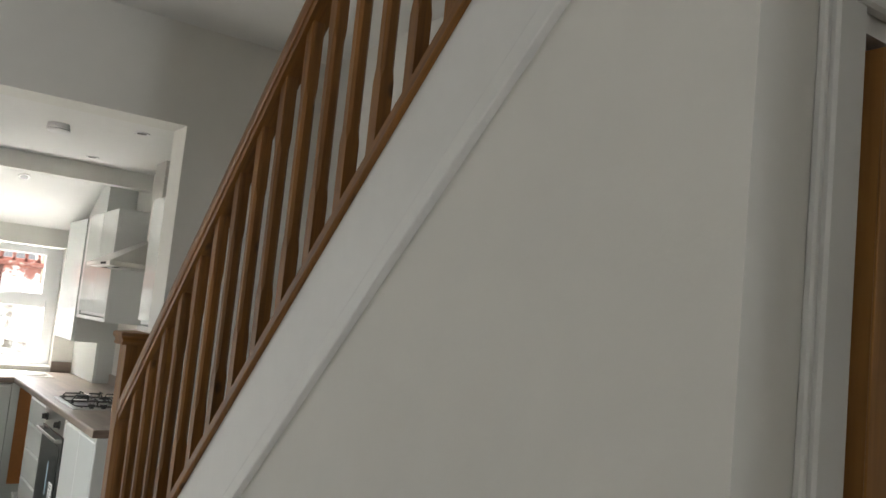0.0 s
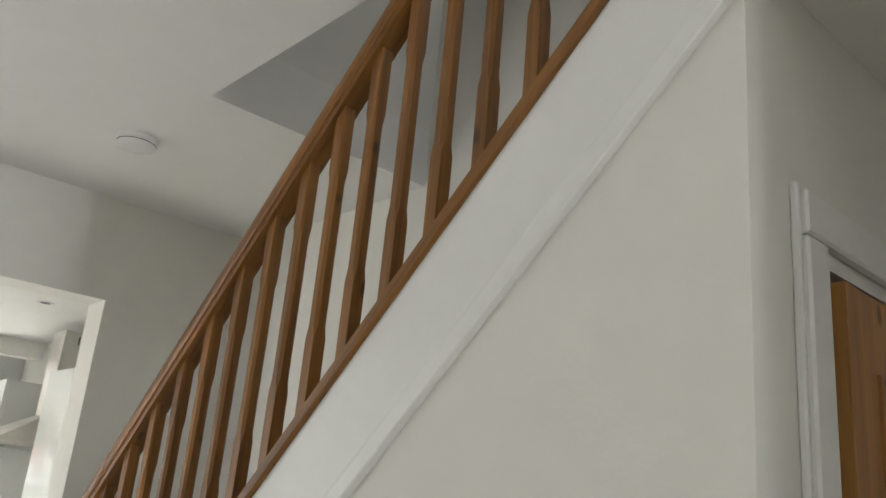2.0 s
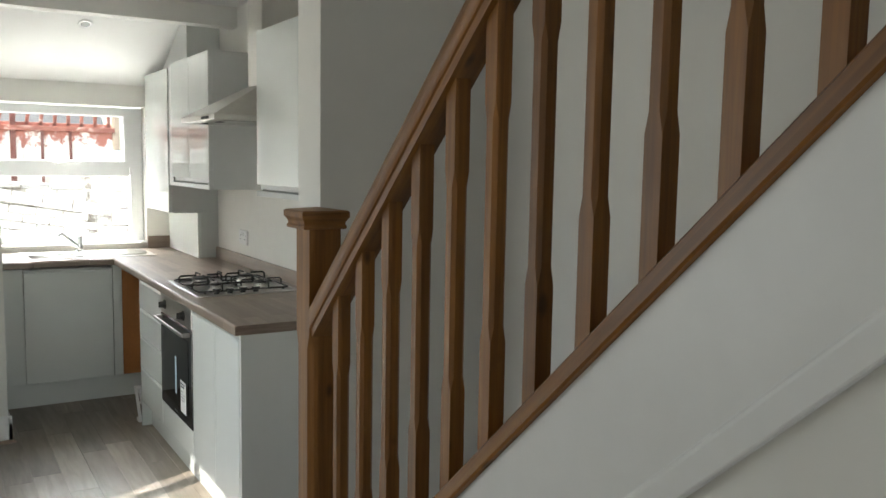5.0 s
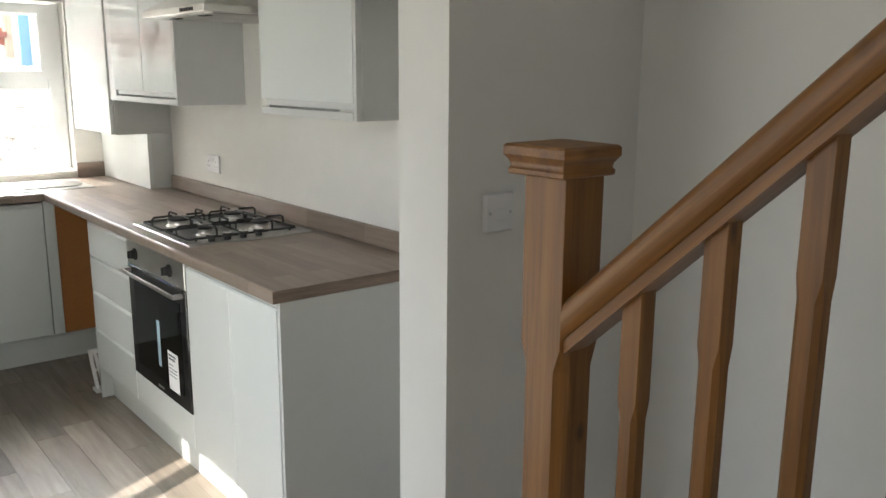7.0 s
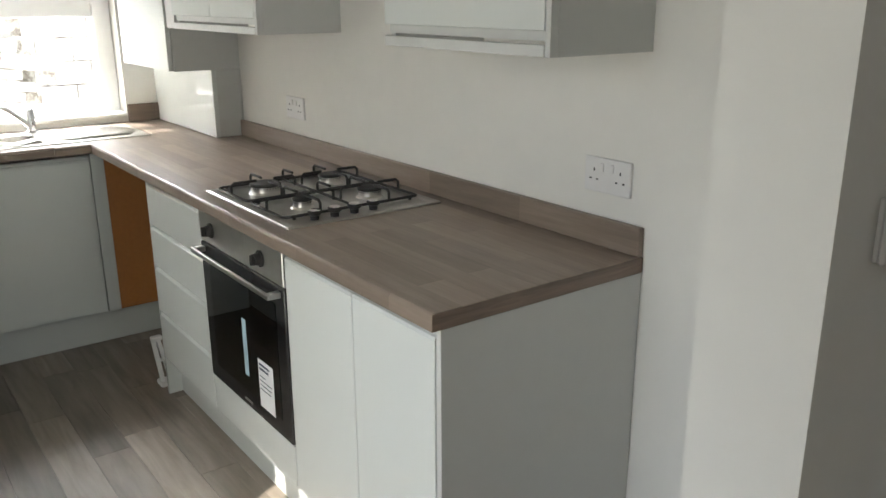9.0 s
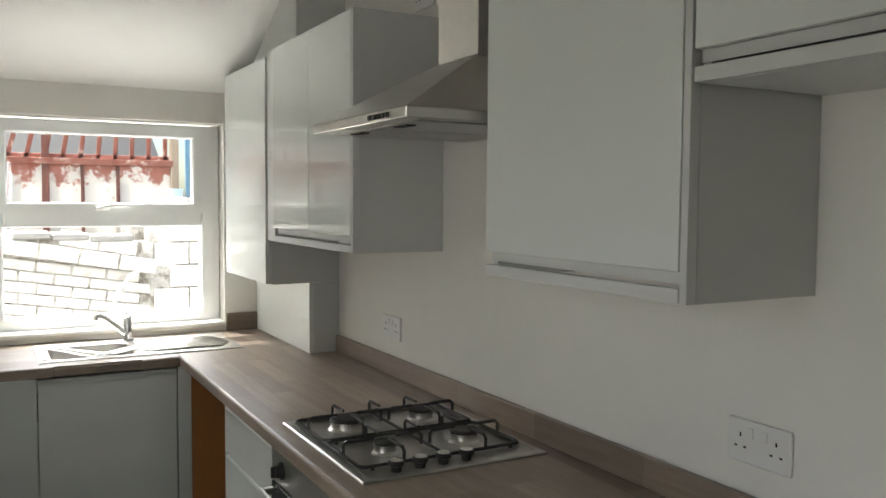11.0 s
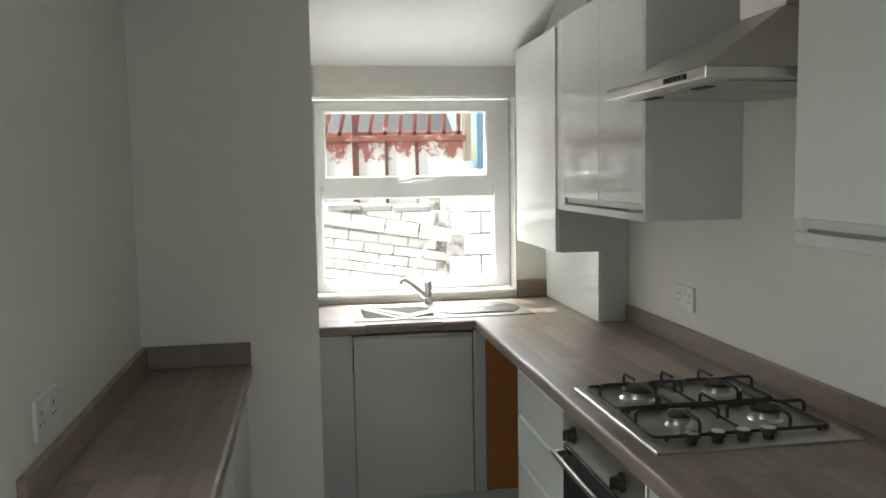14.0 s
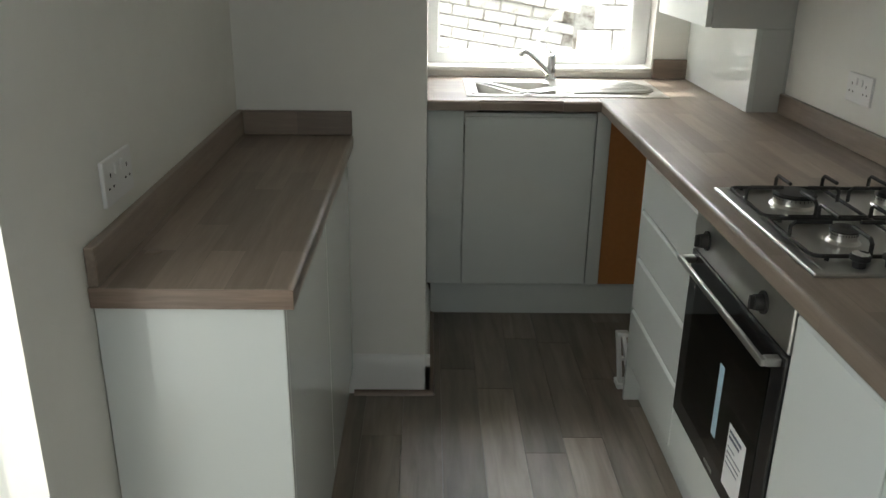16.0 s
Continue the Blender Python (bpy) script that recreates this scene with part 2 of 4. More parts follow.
CONCRETE = material("yard_concrete", (0.46, 0.45, 0.42), 0.9, vary=0.2, grain=4, bump=0.4, bump_scale=30)
BLUEPAINT = material("blue_board_paint", (0.09, 0.19, 0.28), 0.5, vary=0.15, bump=0.1)
TANWOOD = wood("bare_timber_post", (0.24, 0.18, 0.13), (0.36, 0.29, 0.22), (20, 20, 2), rough=0.7)
RENDERWALL = material("house_render", (0.55, 0.53, 0.49), 0.9, vary=0.1, grain=3, bump=0.3)

# ---- building helpers ----
PLACE = {}


def thing(name, at, label, category, group="", kind="", turn=0):
    ob = new(name)
    ob.empty_display_size = 0.05
    ob.matrix_basis = pose(*at, 0, 0, turn)
    PLACE[ob.name] = ob.matrix_basis.copy()
    return tagged(ob, label, category, group, kind)


def finish(name, bm, mat, smooth=False):
    bmesh.ops.recalc_face_normals(bm, faces=bm.faces)
    me = bpy.data.meshes.new(name)
    bm.to_mesh(me)
    bm.free()
    for mt in mat if isinstance(mat, (list, tuple)) else [mat]:
        me.materials.append(mt)
    if smooth:
        me.polygons.foreach_set("use_smooth", [True] * len(me.polygons))
        me.set_sharp_from_angle(angle=radians(35))
    return me


def part(name, bm, mat, parent, label="", smooth=False):
    bm.transform(PLACE[parent.name].inverted())
    ob = new(name, finish(name, bm, mat, smooth))
    ob.parent = parent
    PLACE[ob.name] = PLACE[parent.name]
    return tagged(ob, label)


def solid(name, bm, mat, label="", category="", kind="", smooth=False, group=""):
    ob = new(name, finish(name, bm, mat, smooth))
    PLACE[ob.name] = Matrix()
    return tagged(ob, label, category, group, kind)


def box(x0, x1, y0, y1, z0, z1, bev=0.0, bm=None, seg=1):
    bm = bm or bmesh.new()
    c = Vector(((x0 + x1) / 2, (y0 + y1) / 2, (z0 + z1) / 2))
    r = bmesh.ops.create_cube(bm, size=1, matrix=Matrix.Translation(c) @ Matrix.Diagonal((abs(x1 - x0), abs(y1 - y0), abs(z1 - z0), 1)))
    if bev:
        edges = list({e for v in r["verts"] for e in v.link_edges})
        bmesh.ops.bevel(bm, geom=edges, offset=bev, segments=seg, affect="EDGES", profile=0.5)
    return bm


def prism(points, axis, a0, a1, bm=None, bev=0.0):
    """A polygon pushed along an axis: for x the points are (y, z), for y (x, z), for z (x, y)."""
    bm = bm or bmesh.new()

    def place(p, a):
        return {"x": (a, p[0], p[1]), "y": (p[0], a, p[1]), "z": (p[0], p[1], a)}[axis]

    lo = [bm.verts.new(place(p, a0)) for p in points]
    hi = [bm.verts.new(place(p, a1)) for p in points]
    fs = [bm.faces.new(lo), bm.faces.new(hi[::-1])]
    for i in range(len(points)):
        j = (i + 1) % len(points)
        fs.append(bm.faces.new((lo[j], lo[i], hi[i], hi[j])))
    if bev:
        bmesh.ops.bevel(bm, geom=list({e for f in fs for e in f.edges}), offset=bev, segments=1, affect="EDGES")
    return bm


def rod(p0, p1, r0, r1=None, seg=20, bm=None):
    bm = bm or bmesh.new()
    p0, p1 = Vector(p0), Vector(p1)
    d = p1 - p0
    m = Matrix.Translation((p0 + p1) / 2) @ d.to_track_quat("Z", "Y").to_matrix().to_4x4()
    bmesh.ops.create_cone(bm, cap_ends=True, segments=seg, radius1=r0, radius2=r0 if r1 is None else r1, depth=d.length, matrix=m)
    return bm


def tube(points, r, seg=10, bm=None):
    """A round bar that follows the points."""
    bm = bm or bmesh.new()
    pts = [Vector(p) for p in points]
    rings = []
    side = None
    for i, p in enumerate(pts):
        d = (pts[min(i + 1, len(pts) - 1)] - pts[max(i - 1, 0)]).normalized()
        if side is None:
            side = d.orthogonal().normalized()
        side = (side - d * side.dot(d)).normalized()
        up = d.cross(side)
        rings.append([bm.verts.new(p + (side * math.cos(a) + up * math.sin(a)) * r) for a in [2 * math.pi * k / seg for k in range(seg)]])
    for a, b in zip(rings, rings[1:]):
        for k in range(seg):
            bm.faces.new((a[k], a[(k + 1) % seg], b[(k + 1) % seg], b[k]))
    bm.faces.new(rings[0][::-1])
    bm.faces.new(rings[-1])
    return bm


def lathe(profile, centre, seg=28, bm=None):
    """A turned shape round the upright through centre; profile: (radius, height) pairs."""
    bm = bm or bmesh.new()
    cx, cy, cz = centre
    rings = [[bm.verts.new((cx + r * math.cos(2 * math.pi * k / seg), cy + r * math.sin(2 * math.pi * k / seg), cz + h)) for k in range(seg)] for r, h in profile]
    for a, b in zip(rings, rings[1:]):
        for k in range(seg):
            bm.faces.new((a[k], a[(k + 1) % seg], b[(k + 1) % seg], b[k]))
    bm.faces.new(rings[0][::-1])
    bm.faces.new(rings[-1])
    return bm


def wall_with_holes(name, axis, a0, a1, u0, u1, z0, z1, holes, mat, label):
    """An upright wall between a0 and a1 on its thin axis, u0 to u1 along, with openings (u0, u1, z0, z1) through it."""
    us = sorted({u0, u1, *[h[0] for h in holes], *[h[1] for h in holes]})
    zs = sorted({z0, z1, *[h[2] for h in holes], *[h[3] for h in holes]})
    us = [u for u in us if u0 <= u <= u1]
    zs = [z for z in zs if z0 <= z <= z1]
    bm = bmesh.new()

    def full(i, k):
        if not (0 <= i < len(us) - 1 and 0 <= k < len(zs) - 1):
            return False
        u, z = (us[i] + us[i + 1]) / 2, (zs[k] + zs[k + 1]) / 2
        return not any(h[0] < u < h[1] and h[2] < z < h[3] for h in holes)

    def v(a, u, z):
        return bm.verts.new((a, u, z) if axis == "x" else (u, a, z))

    for i in range(len(us) - 1):
        for k in range(len(zs) - 1):
            if not full(i, k):
                continue
            ua, ub, za, zb = us[i], us[i + 1], zs[k], zs[k + 1]
            for a in (a0, a1):
                bm.faces.new([v(a, ua, za), v(a, ub, za), v(a, ub, zb), v(a, ua, zb)])
            for cond, (p, q) in ((full(i - 1, k), ((ua, za), (ua, zb))), (full(i + 1, k), ((ub, za), (ub, zb))), (full(i, k - 1), ((ua, za), (ub, za))), (full(i, k + 1), ((ua, zb), (ub, zb)))):
                if not cond:
                    bm.faces.new([v(a0, *p), v(a0, *q), v(a1, *q), v(a1, *p)])
    bmesh.ops.remove_doubles(bm, verts=bm.verts, dist=1e-5)
    return solid(name, bm, mat, label, "wall", "structure")

# ---- the place: walls, floors, ceilings ----
KX0, KX1 = -1.868, 0.0          # kitchen, side to side
OX0 = -1.285                    # narrower rear part
OPEN_Y0, OPEN_Y1 = -0.758, -0.584   # wall between the two rooms
BACK_Y = 1.868                  # old rear wall line
FAR_Y = 3.06
PARTY_X = 0.03
LIV_CEIL, KIT_CEIL = 2.72, 2.45
LX0, LY0 = -3.5, -7.0           # living room, far corner; LX0 set to trim the yard-door sun

solid("floor", box(LX0 - 0.3, PARTY_X + 0.2, LY0 - 0.3, FAR_Y + 0.25, -0.14, -0.012), CONCRETE, "plain sub-floor under the wood-effect planks", "floor", "structure")
solid("wall_kitchen_units", box(0.0, 0.22, OPEN_Y1, FAR_Y + 0.25, -0.02, 2.9), WALL, "off-white painted kitchen wall behind the units", "wall", "structure")
solid("wall_party", box(PARTY_X, 0.25, LY0, OPEN_Y0, -0.02, 5.0), WALL, "off-white painted wall beside the staircase", "wall", "structure")
wall_with_holes("wall_between_rooms", "y", OPEN_Y0, OPEN_Y1, LX0, 0.25, -0.02, 2.9, [(KX0, -0.594, -0.02, 2.29), (-3.35, -2.35, 0.85, 2.05)], WALL, "off-white painted wall with a wide opening to the kitchen")
wall_with_holes("wall_kitchen_yard_side", "x", KX0 - 0.25, KX0, OPEN_Y1, BACK_Y + 0.11, -0.02, 2.9, [(-0.49, 0.412, -0.02, 2.06)], WALL, "off-white kitchen wall with an open doorway to the yard")
wall_with_holes("wall_old_rear", "y", BACK_Y, BACK_Y + 0.11, KX0, KX1, -0.012, 2.9, [(OX0, KX1, -0.012, 2.332)], WALL, "off-white pier and beam over the rear part of the kitchen")
solid("wall_rear_part_side", box(OX0 - 0.22, OX0, BACK_Y + 0.11, FAR_Y + 0.25, -0.012, 2.9), WALL, "off-white side wall beside the sink", "wall", "structure")
wall_with_holes("wall_window", "y", FAR_Y, FAR_Y + 0.25, OX0, KX1, -0.012, 2.9, [(OX0, -0.288, 0.935, 1.907)], WALL, "off-white end wall with a deep window opening")
wall_with_holes("wall_living_front", "y", LY0 - 0.25, LY0, LX0, 0.25, -0.02, 2.9, [(-1.40, -0.72, 0.8, 2.1)], WALL, "off-white unseen front wall with an opening for the fill lamp")
# Unseen wall; its outer corner cuts the sun patch on the kitchen floor.
solid("wall_living_side", box(LX0 - 0.25, LX0, LY0 - 0.25, OPEN_Y1, -0.02, 2.9), WALL, "off-white unseen living-room wall, set to trim the yard-door sun", "wall", "structure")
solid("ceiling_kitchen", box(KX0 - 0.2, KX1 + 0.2, OPEN_Y1, BACK_Y + 0.05, KIT_CEIL, KIT_CEIL + 0.1), CEIL, "white flat kitchen ceiling", "ceiling", "structure")
SLOPE = -0.518
solid("ceiling_rear_slope", prism([(BACK_Y + 0.09, 2.052 + SLOPE * (BACK_Y + 0.09 - FAR_Y)), (FAR_Y + 0.02, 2.052 + SLOPE * 0.02), (FAR_Y + 0.02, 2.15), (BACK_Y + 0.09, 2.77)], "x", OX0 - 0.05, 0.05), CEIL, "white sloping ceiling over the sink", "ceiling", "structure")
solid("roof_kitchen", box(KX0 - 0.4, 0.4, OPEN_Y0, FAR_Y + 0.3, 2.9, 3.0), SLATE, "grey slate roof of the kitchen", "roof", "structure")

# living-room ceiling with the hole for the stairs
WELL_X, WELL_Y = -0.838, -1.963
bm = box(LX0, WELL_X, LY0, OPEN_Y0, LIV_CEIL, LIV_CEIL + 0.22)
box(WELL_X, PARTY_X, WELL_Y, OPEN_Y0, LIV_CEIL, LIV_CEIL + 0.22, bm=bm)
box(WELL_X, PARTY_X, LY0, -4.9, LIV_CEIL, LIV_CEIL + 0.22, bm=bm)
solid("ceiling_living", bm, CEIL, "white living-room ceiling with a stairwell opening", "ceiling", "structure")
solid("stairwell_wall_rear", box(WELL_X, PARTY_X, WELL_Y, WELL_Y + 0.1, LIV_CEIL + 0.22, 5.0), WALL, "off-white upper wall of the stairwell", "wall", "structure")
# Unseen closing of the stairwell, added to keep skylight from leaking in.
solid("stairwell_wall_side", box(WELL_X - 0.1, WELL_X, -4.9, WELL_Y + 0.1, LIV_CEIL + 0.22, 5.0), WALL, "off-white unseen wall closing the stairwell side from the sky", "wall", "structure")
# Opening made for the added fill lamp; no landing window is known.
wall_with_holes("stairwell_wall_front", "y", -5.0, -4.9, WELL_X, PARTY_X, LIV_CEIL + 0.22, 5.0, [(-0.75, -0.15, 3.85, 4.35)], WALL, "off-white unseen end wall of the stairwell, with an opening for the fill lamp")
solid("ceiling_stairwell", box(WELL_X - 0.1, PARTY_X + 0.2, -5.0, WELL_Y + 0.1, 5.0, 5.1), CEIL, "white unseen lid closing the stairwell from the sky", "ceiling", "structure")
solid("roof_living", box(LX0 - 0.3, WELL_X - 0.1, LY0 - 0.3, OPEN_Y0, 2.94, 3.05), SLATE, "plain upper floor over the living room", "roof", "structure")

# wall under the stairs, and the lobby with its lowered ceiling
ST_X = -0.858
CORNER_Y = -3.676
TOPL = lambda y: 0.829 + 0.935 * (-1.764 - y)
solid("wall_under_stairs", prism([(-1.38, -0.012), (CORNER_Y + 0.1, -0.012), (CORNER_Y + 0.1, TOPL(CORNER_Y + 0.1) - 0.22), (-1.38, TOPL(-1.38) - 0.22)], "x", ST_X, ST_X + 0.09), WALL, "off-white painted wall under the stair string", "wall", "structure")
wall_with_holes("wall_lobby", "y", CORNER_Y, CORNER_Y + 0.1, ST_X, PARTY_X, -0.012, 2.42, [(-0.672, 0.02, -0.012, 1.985)], WALL, "off-white lobby wall with a door under the stairs")
solid("ceiling_lobby", box(ST_X, PARTY_X, -4.9, CORNER_Y, 2.38, 2.42), WALL, "off-white lowered ceiling beside the stairs", "ceiling", "structure")
# Unseen wall, lengthened to shade the lobby from the front fill.
solid("wall_lobby_screen", box(ST_X - 0.14, PARTY_X, -5.0, -4.9, -0.012, LIV_CEIL), WALL, "off-white unseen wall that screens the lobby from the front lamp", "wall", "structure")
solid("wall_stair_bulkhead", box(ST_X, ST_X + 0.09, -4.9, CORNER_Y, 2.42, LIV_CEIL + 0.22), WALL, "off-white upper panel beside the top of the stairs", "wall", "structure")


def skirting(name, axis, a, side, u0, u1):
    """A moulded board on a wall face a, standing out towards side (+1 or -1)."""
    prof = [(0, 0), (0.018, 0), (0.018, 0.105), (0.013, 0.118), (0.012, 0.13), (0.005, 0.142), (0, 0.145)]
    pts = [(a + side * d, z) for d, z in prof]
    bm = prism(pts, "y" if axis == "x" else "x", u0, u1)
    return solid(name, bm, TRIM, "white painted moulded skirting board", "skirting board", "structure", smooth=True)


skirting("baseboard", "y", BACK_Y, -1, -1.545, OX0 + 0.018)
skirting("baseboard", "x", OX0, 1, BACK_Y - 0.018, 2.505)
skirting("baseboard", "x", 0.0, -1, OPEN_Y1, -0.012)
skirting("baseboard", "y", OPEN_Y1, 1, -0.594, -0.018)
skirting("baseboard", "x", PARTY_X, -1, -1.2, OPEN_Y0)
skirting("baseboard", "y", OPEN_Y0, -1, -0.594, 0.012)



def beading(axis, a, side, u0, u1):
    """Quarter-round wood-effect strip where the skirting meets the floor."""
    pts = [(a, 0.0), (a + side * 0.016, 0.0)] + [(a + side * 0.016 * math.cos(radians(k)), 0.016 * math.sin(radians(k))) for k in (22, 45, 68)] + [(a, 0.016)]
    return solid("trim", prism(pts, "y" if axis == "x" else "x", u0, u1), WT_EDGE, "brown wood-effect beading along the floor edge", "beading", "structure", smooth=True)


beading("y", BACK_Y - 0.019, -1, -1.528, OX0 + 0.030)
beading("x", OX0 + 0.019, 1, BACK_Y - 0.030, 2.50)
beading("x", -0.019, -1, OPEN_Y1 + 0.02, -0.002)
beading("y", OPEN_Y1 + 0.019, 1, -0.594, -0.036)

# ---- kitchen window ----
win = thing("window_1", (-0.79, 3.13, 0.95), "white plastic casement window with a top-hung light", "window", kind="structure")


def ring(x0, x1, z0, z1, y0, y1, w, wt=None, wb=None):
    """A rectangular frame of mitred bars with a soft inner edge."""
    wt, wb = wt or w, wb or w
    bm = bmesh.new()
    o = [(x0, z0), (x1, z0), (x1, z1), (x0, z1)]
    i = [(x0 + w, z0 + wb), (x1 - w, z0 + wb), (x1 - w, z1 - wt), (x0 + w, z1 - wt)]
    s = 0.008
    m = [(x0 + w - s, z0 + wb - s), (x1 - w + s, z0 + wb - s), (x1 - w + s, z1 - wt + s), (x0 + w - s, z1 - wt + s)]
    loops = [[bm.verts.new((p[0], y, p[1])) for p in ps] for ps, y in ((o, y1), (o, y0), (m, y0), (i, y0 + s), (i, y1))]
    for a, b in zip(loops, loops[1:] + loops[:1]):
        for k in range(4):
            bm.faces.new((a[k], a[(k + 1) % 4], b[(k + 1) % 4], b[k]))
    return bm


WX0, WX1 = -1.283, -0.330
part("window_frame", ring(WX0, WX1, 0.957, 1.895, 3.135, 3.20, 0.05, 0.03, 0.055), PVC, win)
part("transom", box(WX0 + 0.05, WX1 - 0.05, 3.133, 3.20, 1.415, 1.487, 0.006), PVC, win)
sash = part("sash", ring(-1.262, -0.373, 1.478, 1.884, 3.118, 3.165, 0.05, 0.052, 0.05), PVC, win)
part("pane", box(-1.215, -0.42, 3.145, 3.149, 1.525, 1.835), GLASS, win).visible_shadow = False
part("pane", box(WX0 + 0.045, WX1 - 0.045, 3.165, 3.169, 1.008, 1.418), GLASS, win).visible_shadow = False
bm = box(-0.86, -0.80, 3.100, 3.120, 1.492, 1.512, 0.004)
tube([(-0.845, 3.098, 1.500), (-0.83, 3.088, 1.508), (-0.79, 3.082, 1.514), (-0.72, 3.080, 1.516), (-0.695, 3.082, 1.516)], 0.0075, 8, bm)
part("window_handle", bm, PVC, win, "white window handle", smooth=True)
part("window_sill", box(OX0 + 0.002, -0.290, 3.035, 3.14, 0.938, 0.957, 0.005), TRIM, win, "white painted sill board")
part("window_trim", box(-0.332, -0.292, 3.15, 3.20, 0.957, 1.90, 0.003), PVC, win)

# ---- yard door, standing open outside; leaf and post unseen, added to trim the sun ----
yd = thing("door_1", (-2.13, -0.47, 0.0), "white plastic yard door, its unseen open leaf and post added to trim the sun", "door", kind="structure")
# Unseen leaf, opened outward to cut the near side of the sun.
part("door_leaf", box(-2.94, -2.13, -0.53, -0.49, 0.04, 2.03, 0.004), PVC, yd)
bm = box(KX0 - 0.245, KX0 - 0.18, 0.36, 0.41, 0, 2.055, 0.004)
box(KX0 - 0.245, KX0 - 0.18, -0.488, -0.44, 0, 2.055, 0.004, bm)
box(KX0 - 0.245, KX0 - 0.18, -0.44, 0.36, 2.005, 2.055, 0.004, bm)
part("door_frame", bm, PVC, yd)
# Added post that throws the dark bar across the floor's sun patch.
part("shadow_post", box(KX0 - 0.245, KX0 - 0.18, 0.165, 0.235, 0, 2.003, 0.004), PVC, yd)

# ---- staircase ----
stairs = thing("staircase", (-0.42, -1.30, 0.0), "white staircase with stained pine balustrade against the wall", "staircase")
SLP = 0.935
RX = ST_X + 0.0175
RUN, RISE = 0.2185, 0.2043


def sloped(x0, x1, ya, yb, below, above, bev=0.0):
    """A straight piece that climbs with the stairs, measured up and down from the string's top line."""
    return prism([(ya, TOPL(ya) - below), (yb, TOPL(yb) - below), (yb, TOPL(yb) + above), (ya, TOPL(ya) + above)], "x", x0, x1, bev=bev)


def sloped_section(section, ya, yb):
    """A moulded section of (x, up) pairs carried along the slope of the stairs."""
    bm = bmesh.new()
    ends = [[bm.verts.new((x, y, TOPL(y) + up)) for x, up in section] for y in (ya, yb)]
    for k in range(len(section)):
        j = (k + 1) % len(section)
        bm.faces.new((ends[0][k], ends[0][j], ends[1][j], ends[1][k]))
    bm.faces.new(ends[0])
    bm.faces.new(ends[1][::-1])
    return bm


RAIL_LOW, RAIL_HIGH = -0.030, 0.008     # base rail, under and upper side
part("string", sloped(ST_X - 0.011, ST_X + 0.02, -1.345, -3.92, 0.262, RAIL_LOW), TRIM, stairs, "white painted stair string")
F = ST_X - 0.011
part("string_moulding", sloped_section([(ST_X + 0.01, -0.304), (F - 0.004, -0.304), (F - 0.006, -0.301), (F - 0.006, -0.262), (F - 0.005, -0.256), (F - 0.0015, -0.2515), (F + 0.002, -0.2495), (ST_X + 0.01, -0.2495)], -1.345, -3.83), TRIM, stairs, "white painted moulding under the string")
part("base_rail", sloped_section([(ST_X - 0.020, RAIL_LOW + 0.001), (ST_X + 0.052, RAIL_LOW + 0.001), (ST_X + 0.052, RAIL_HIGH), (RX + 0.018, RAIL_HIGH), (RX + 0.018, RAIL_HIGH - 0.006), (RX - 0.018, RAIL_HIGH - 0.006), (RX - 0.018, RAIL_HIGH), (ST_X - 0.019, RAIL_HIGH), (ST_X - 0.023, RAIL_HIGH - 0.005), (ST_X - 0.023, RAIL_LOW + 0.006)], -1.343, -3.92), PINE_R, stairs, "stained pine base rail")
RAIL0 = 0.718
bm = bmesh.new()
prof = [(-0.026, -0.010), (0.026, -0.010), (0.027, 0.010), (0.0305, 0.012), (0.034, 0.020), (0.034, 0.050), (0.030, 0.061), (0.020, 0.069), (0.007, 0.073), (-0.007, 0.073), (-0.020, 0.069), (-0.030, 0.061), (-0.034, 0.050), (-0.034, 0.020), (-0.0305, 0.012), (-0.027, 0.010)]
ends = []
for y in (-1.345, -3.30):
    ends.append([bm.verts.new((RX + px, y, TOPL(y) + RAIL0 + pz)) for px, pz in prof])
for k in range(len(prof)):
    j = (k + 1) % len(prof)
    bm.faces.new((ends[0][k], ends[0][j], ends[1][j], ends[1][k]))
bm.faces.new(ends[0])
bm.faces.new(ends[1][::-1])
part("handrail", bm, PINE_R, stairs, "stained pine handrail", smooth=True)

# square balusters with stop-chamfered middles, cut to the slope at both ends
SQ, CH = 0.0150, 0.0065
LEN = RAIL0 - RAIL_HIGH


def baluster_mesh():
    bm = bmesh.new()

    def octo(z, c, slope):
        s = SQ
        pts = [(-s + c, -s), (s - c, -s), (s, -s + c), (s, s - c), (s - c, s), (-s + c, s), (-s, s - c), (-s, -s + c)]
        return [bm.verts.new((x, y, z - slope * y)) for x, y in pts]

    e = 0.0006
    rows = [(-0.004, e, SLP), (0.185, e, 0), (0.212, CH, 0), (LEN - 0.175, CH, 0), (LEN - 0.148, e, 0), (LEN + 0.006, e, SLP)]
    rings = [octo(*r) for r in rows]
    for a, b in zip(rings, rings[1:]):
        for k in range(8):
            bm.faces.new((a[k], a[(k + 1) % 8], b[(k + 1) % 8], b[k]))
    bm.faces.new(rings[0][::-1])
    bm.faces.new(rings[-1])
    return finish("baluster", bm, PINE_V)


bal = baluster_mesh()
for k in range(17):
    y = -1.450 - 0.1145 * k
    ob = new("baluster", bal)
    ob.parent = stairs
    ob.location = PLACE[stairs.name].inverted() @ Vector((RX, y, TOPL(y) + RAIL_HIGH))
    PLACE[ob.name] = PLACE[stairs.name]

# newel post with moulded cap
NX, NY, NW = -0.833, -1.305, 0.0390
bm = bmesh.new()


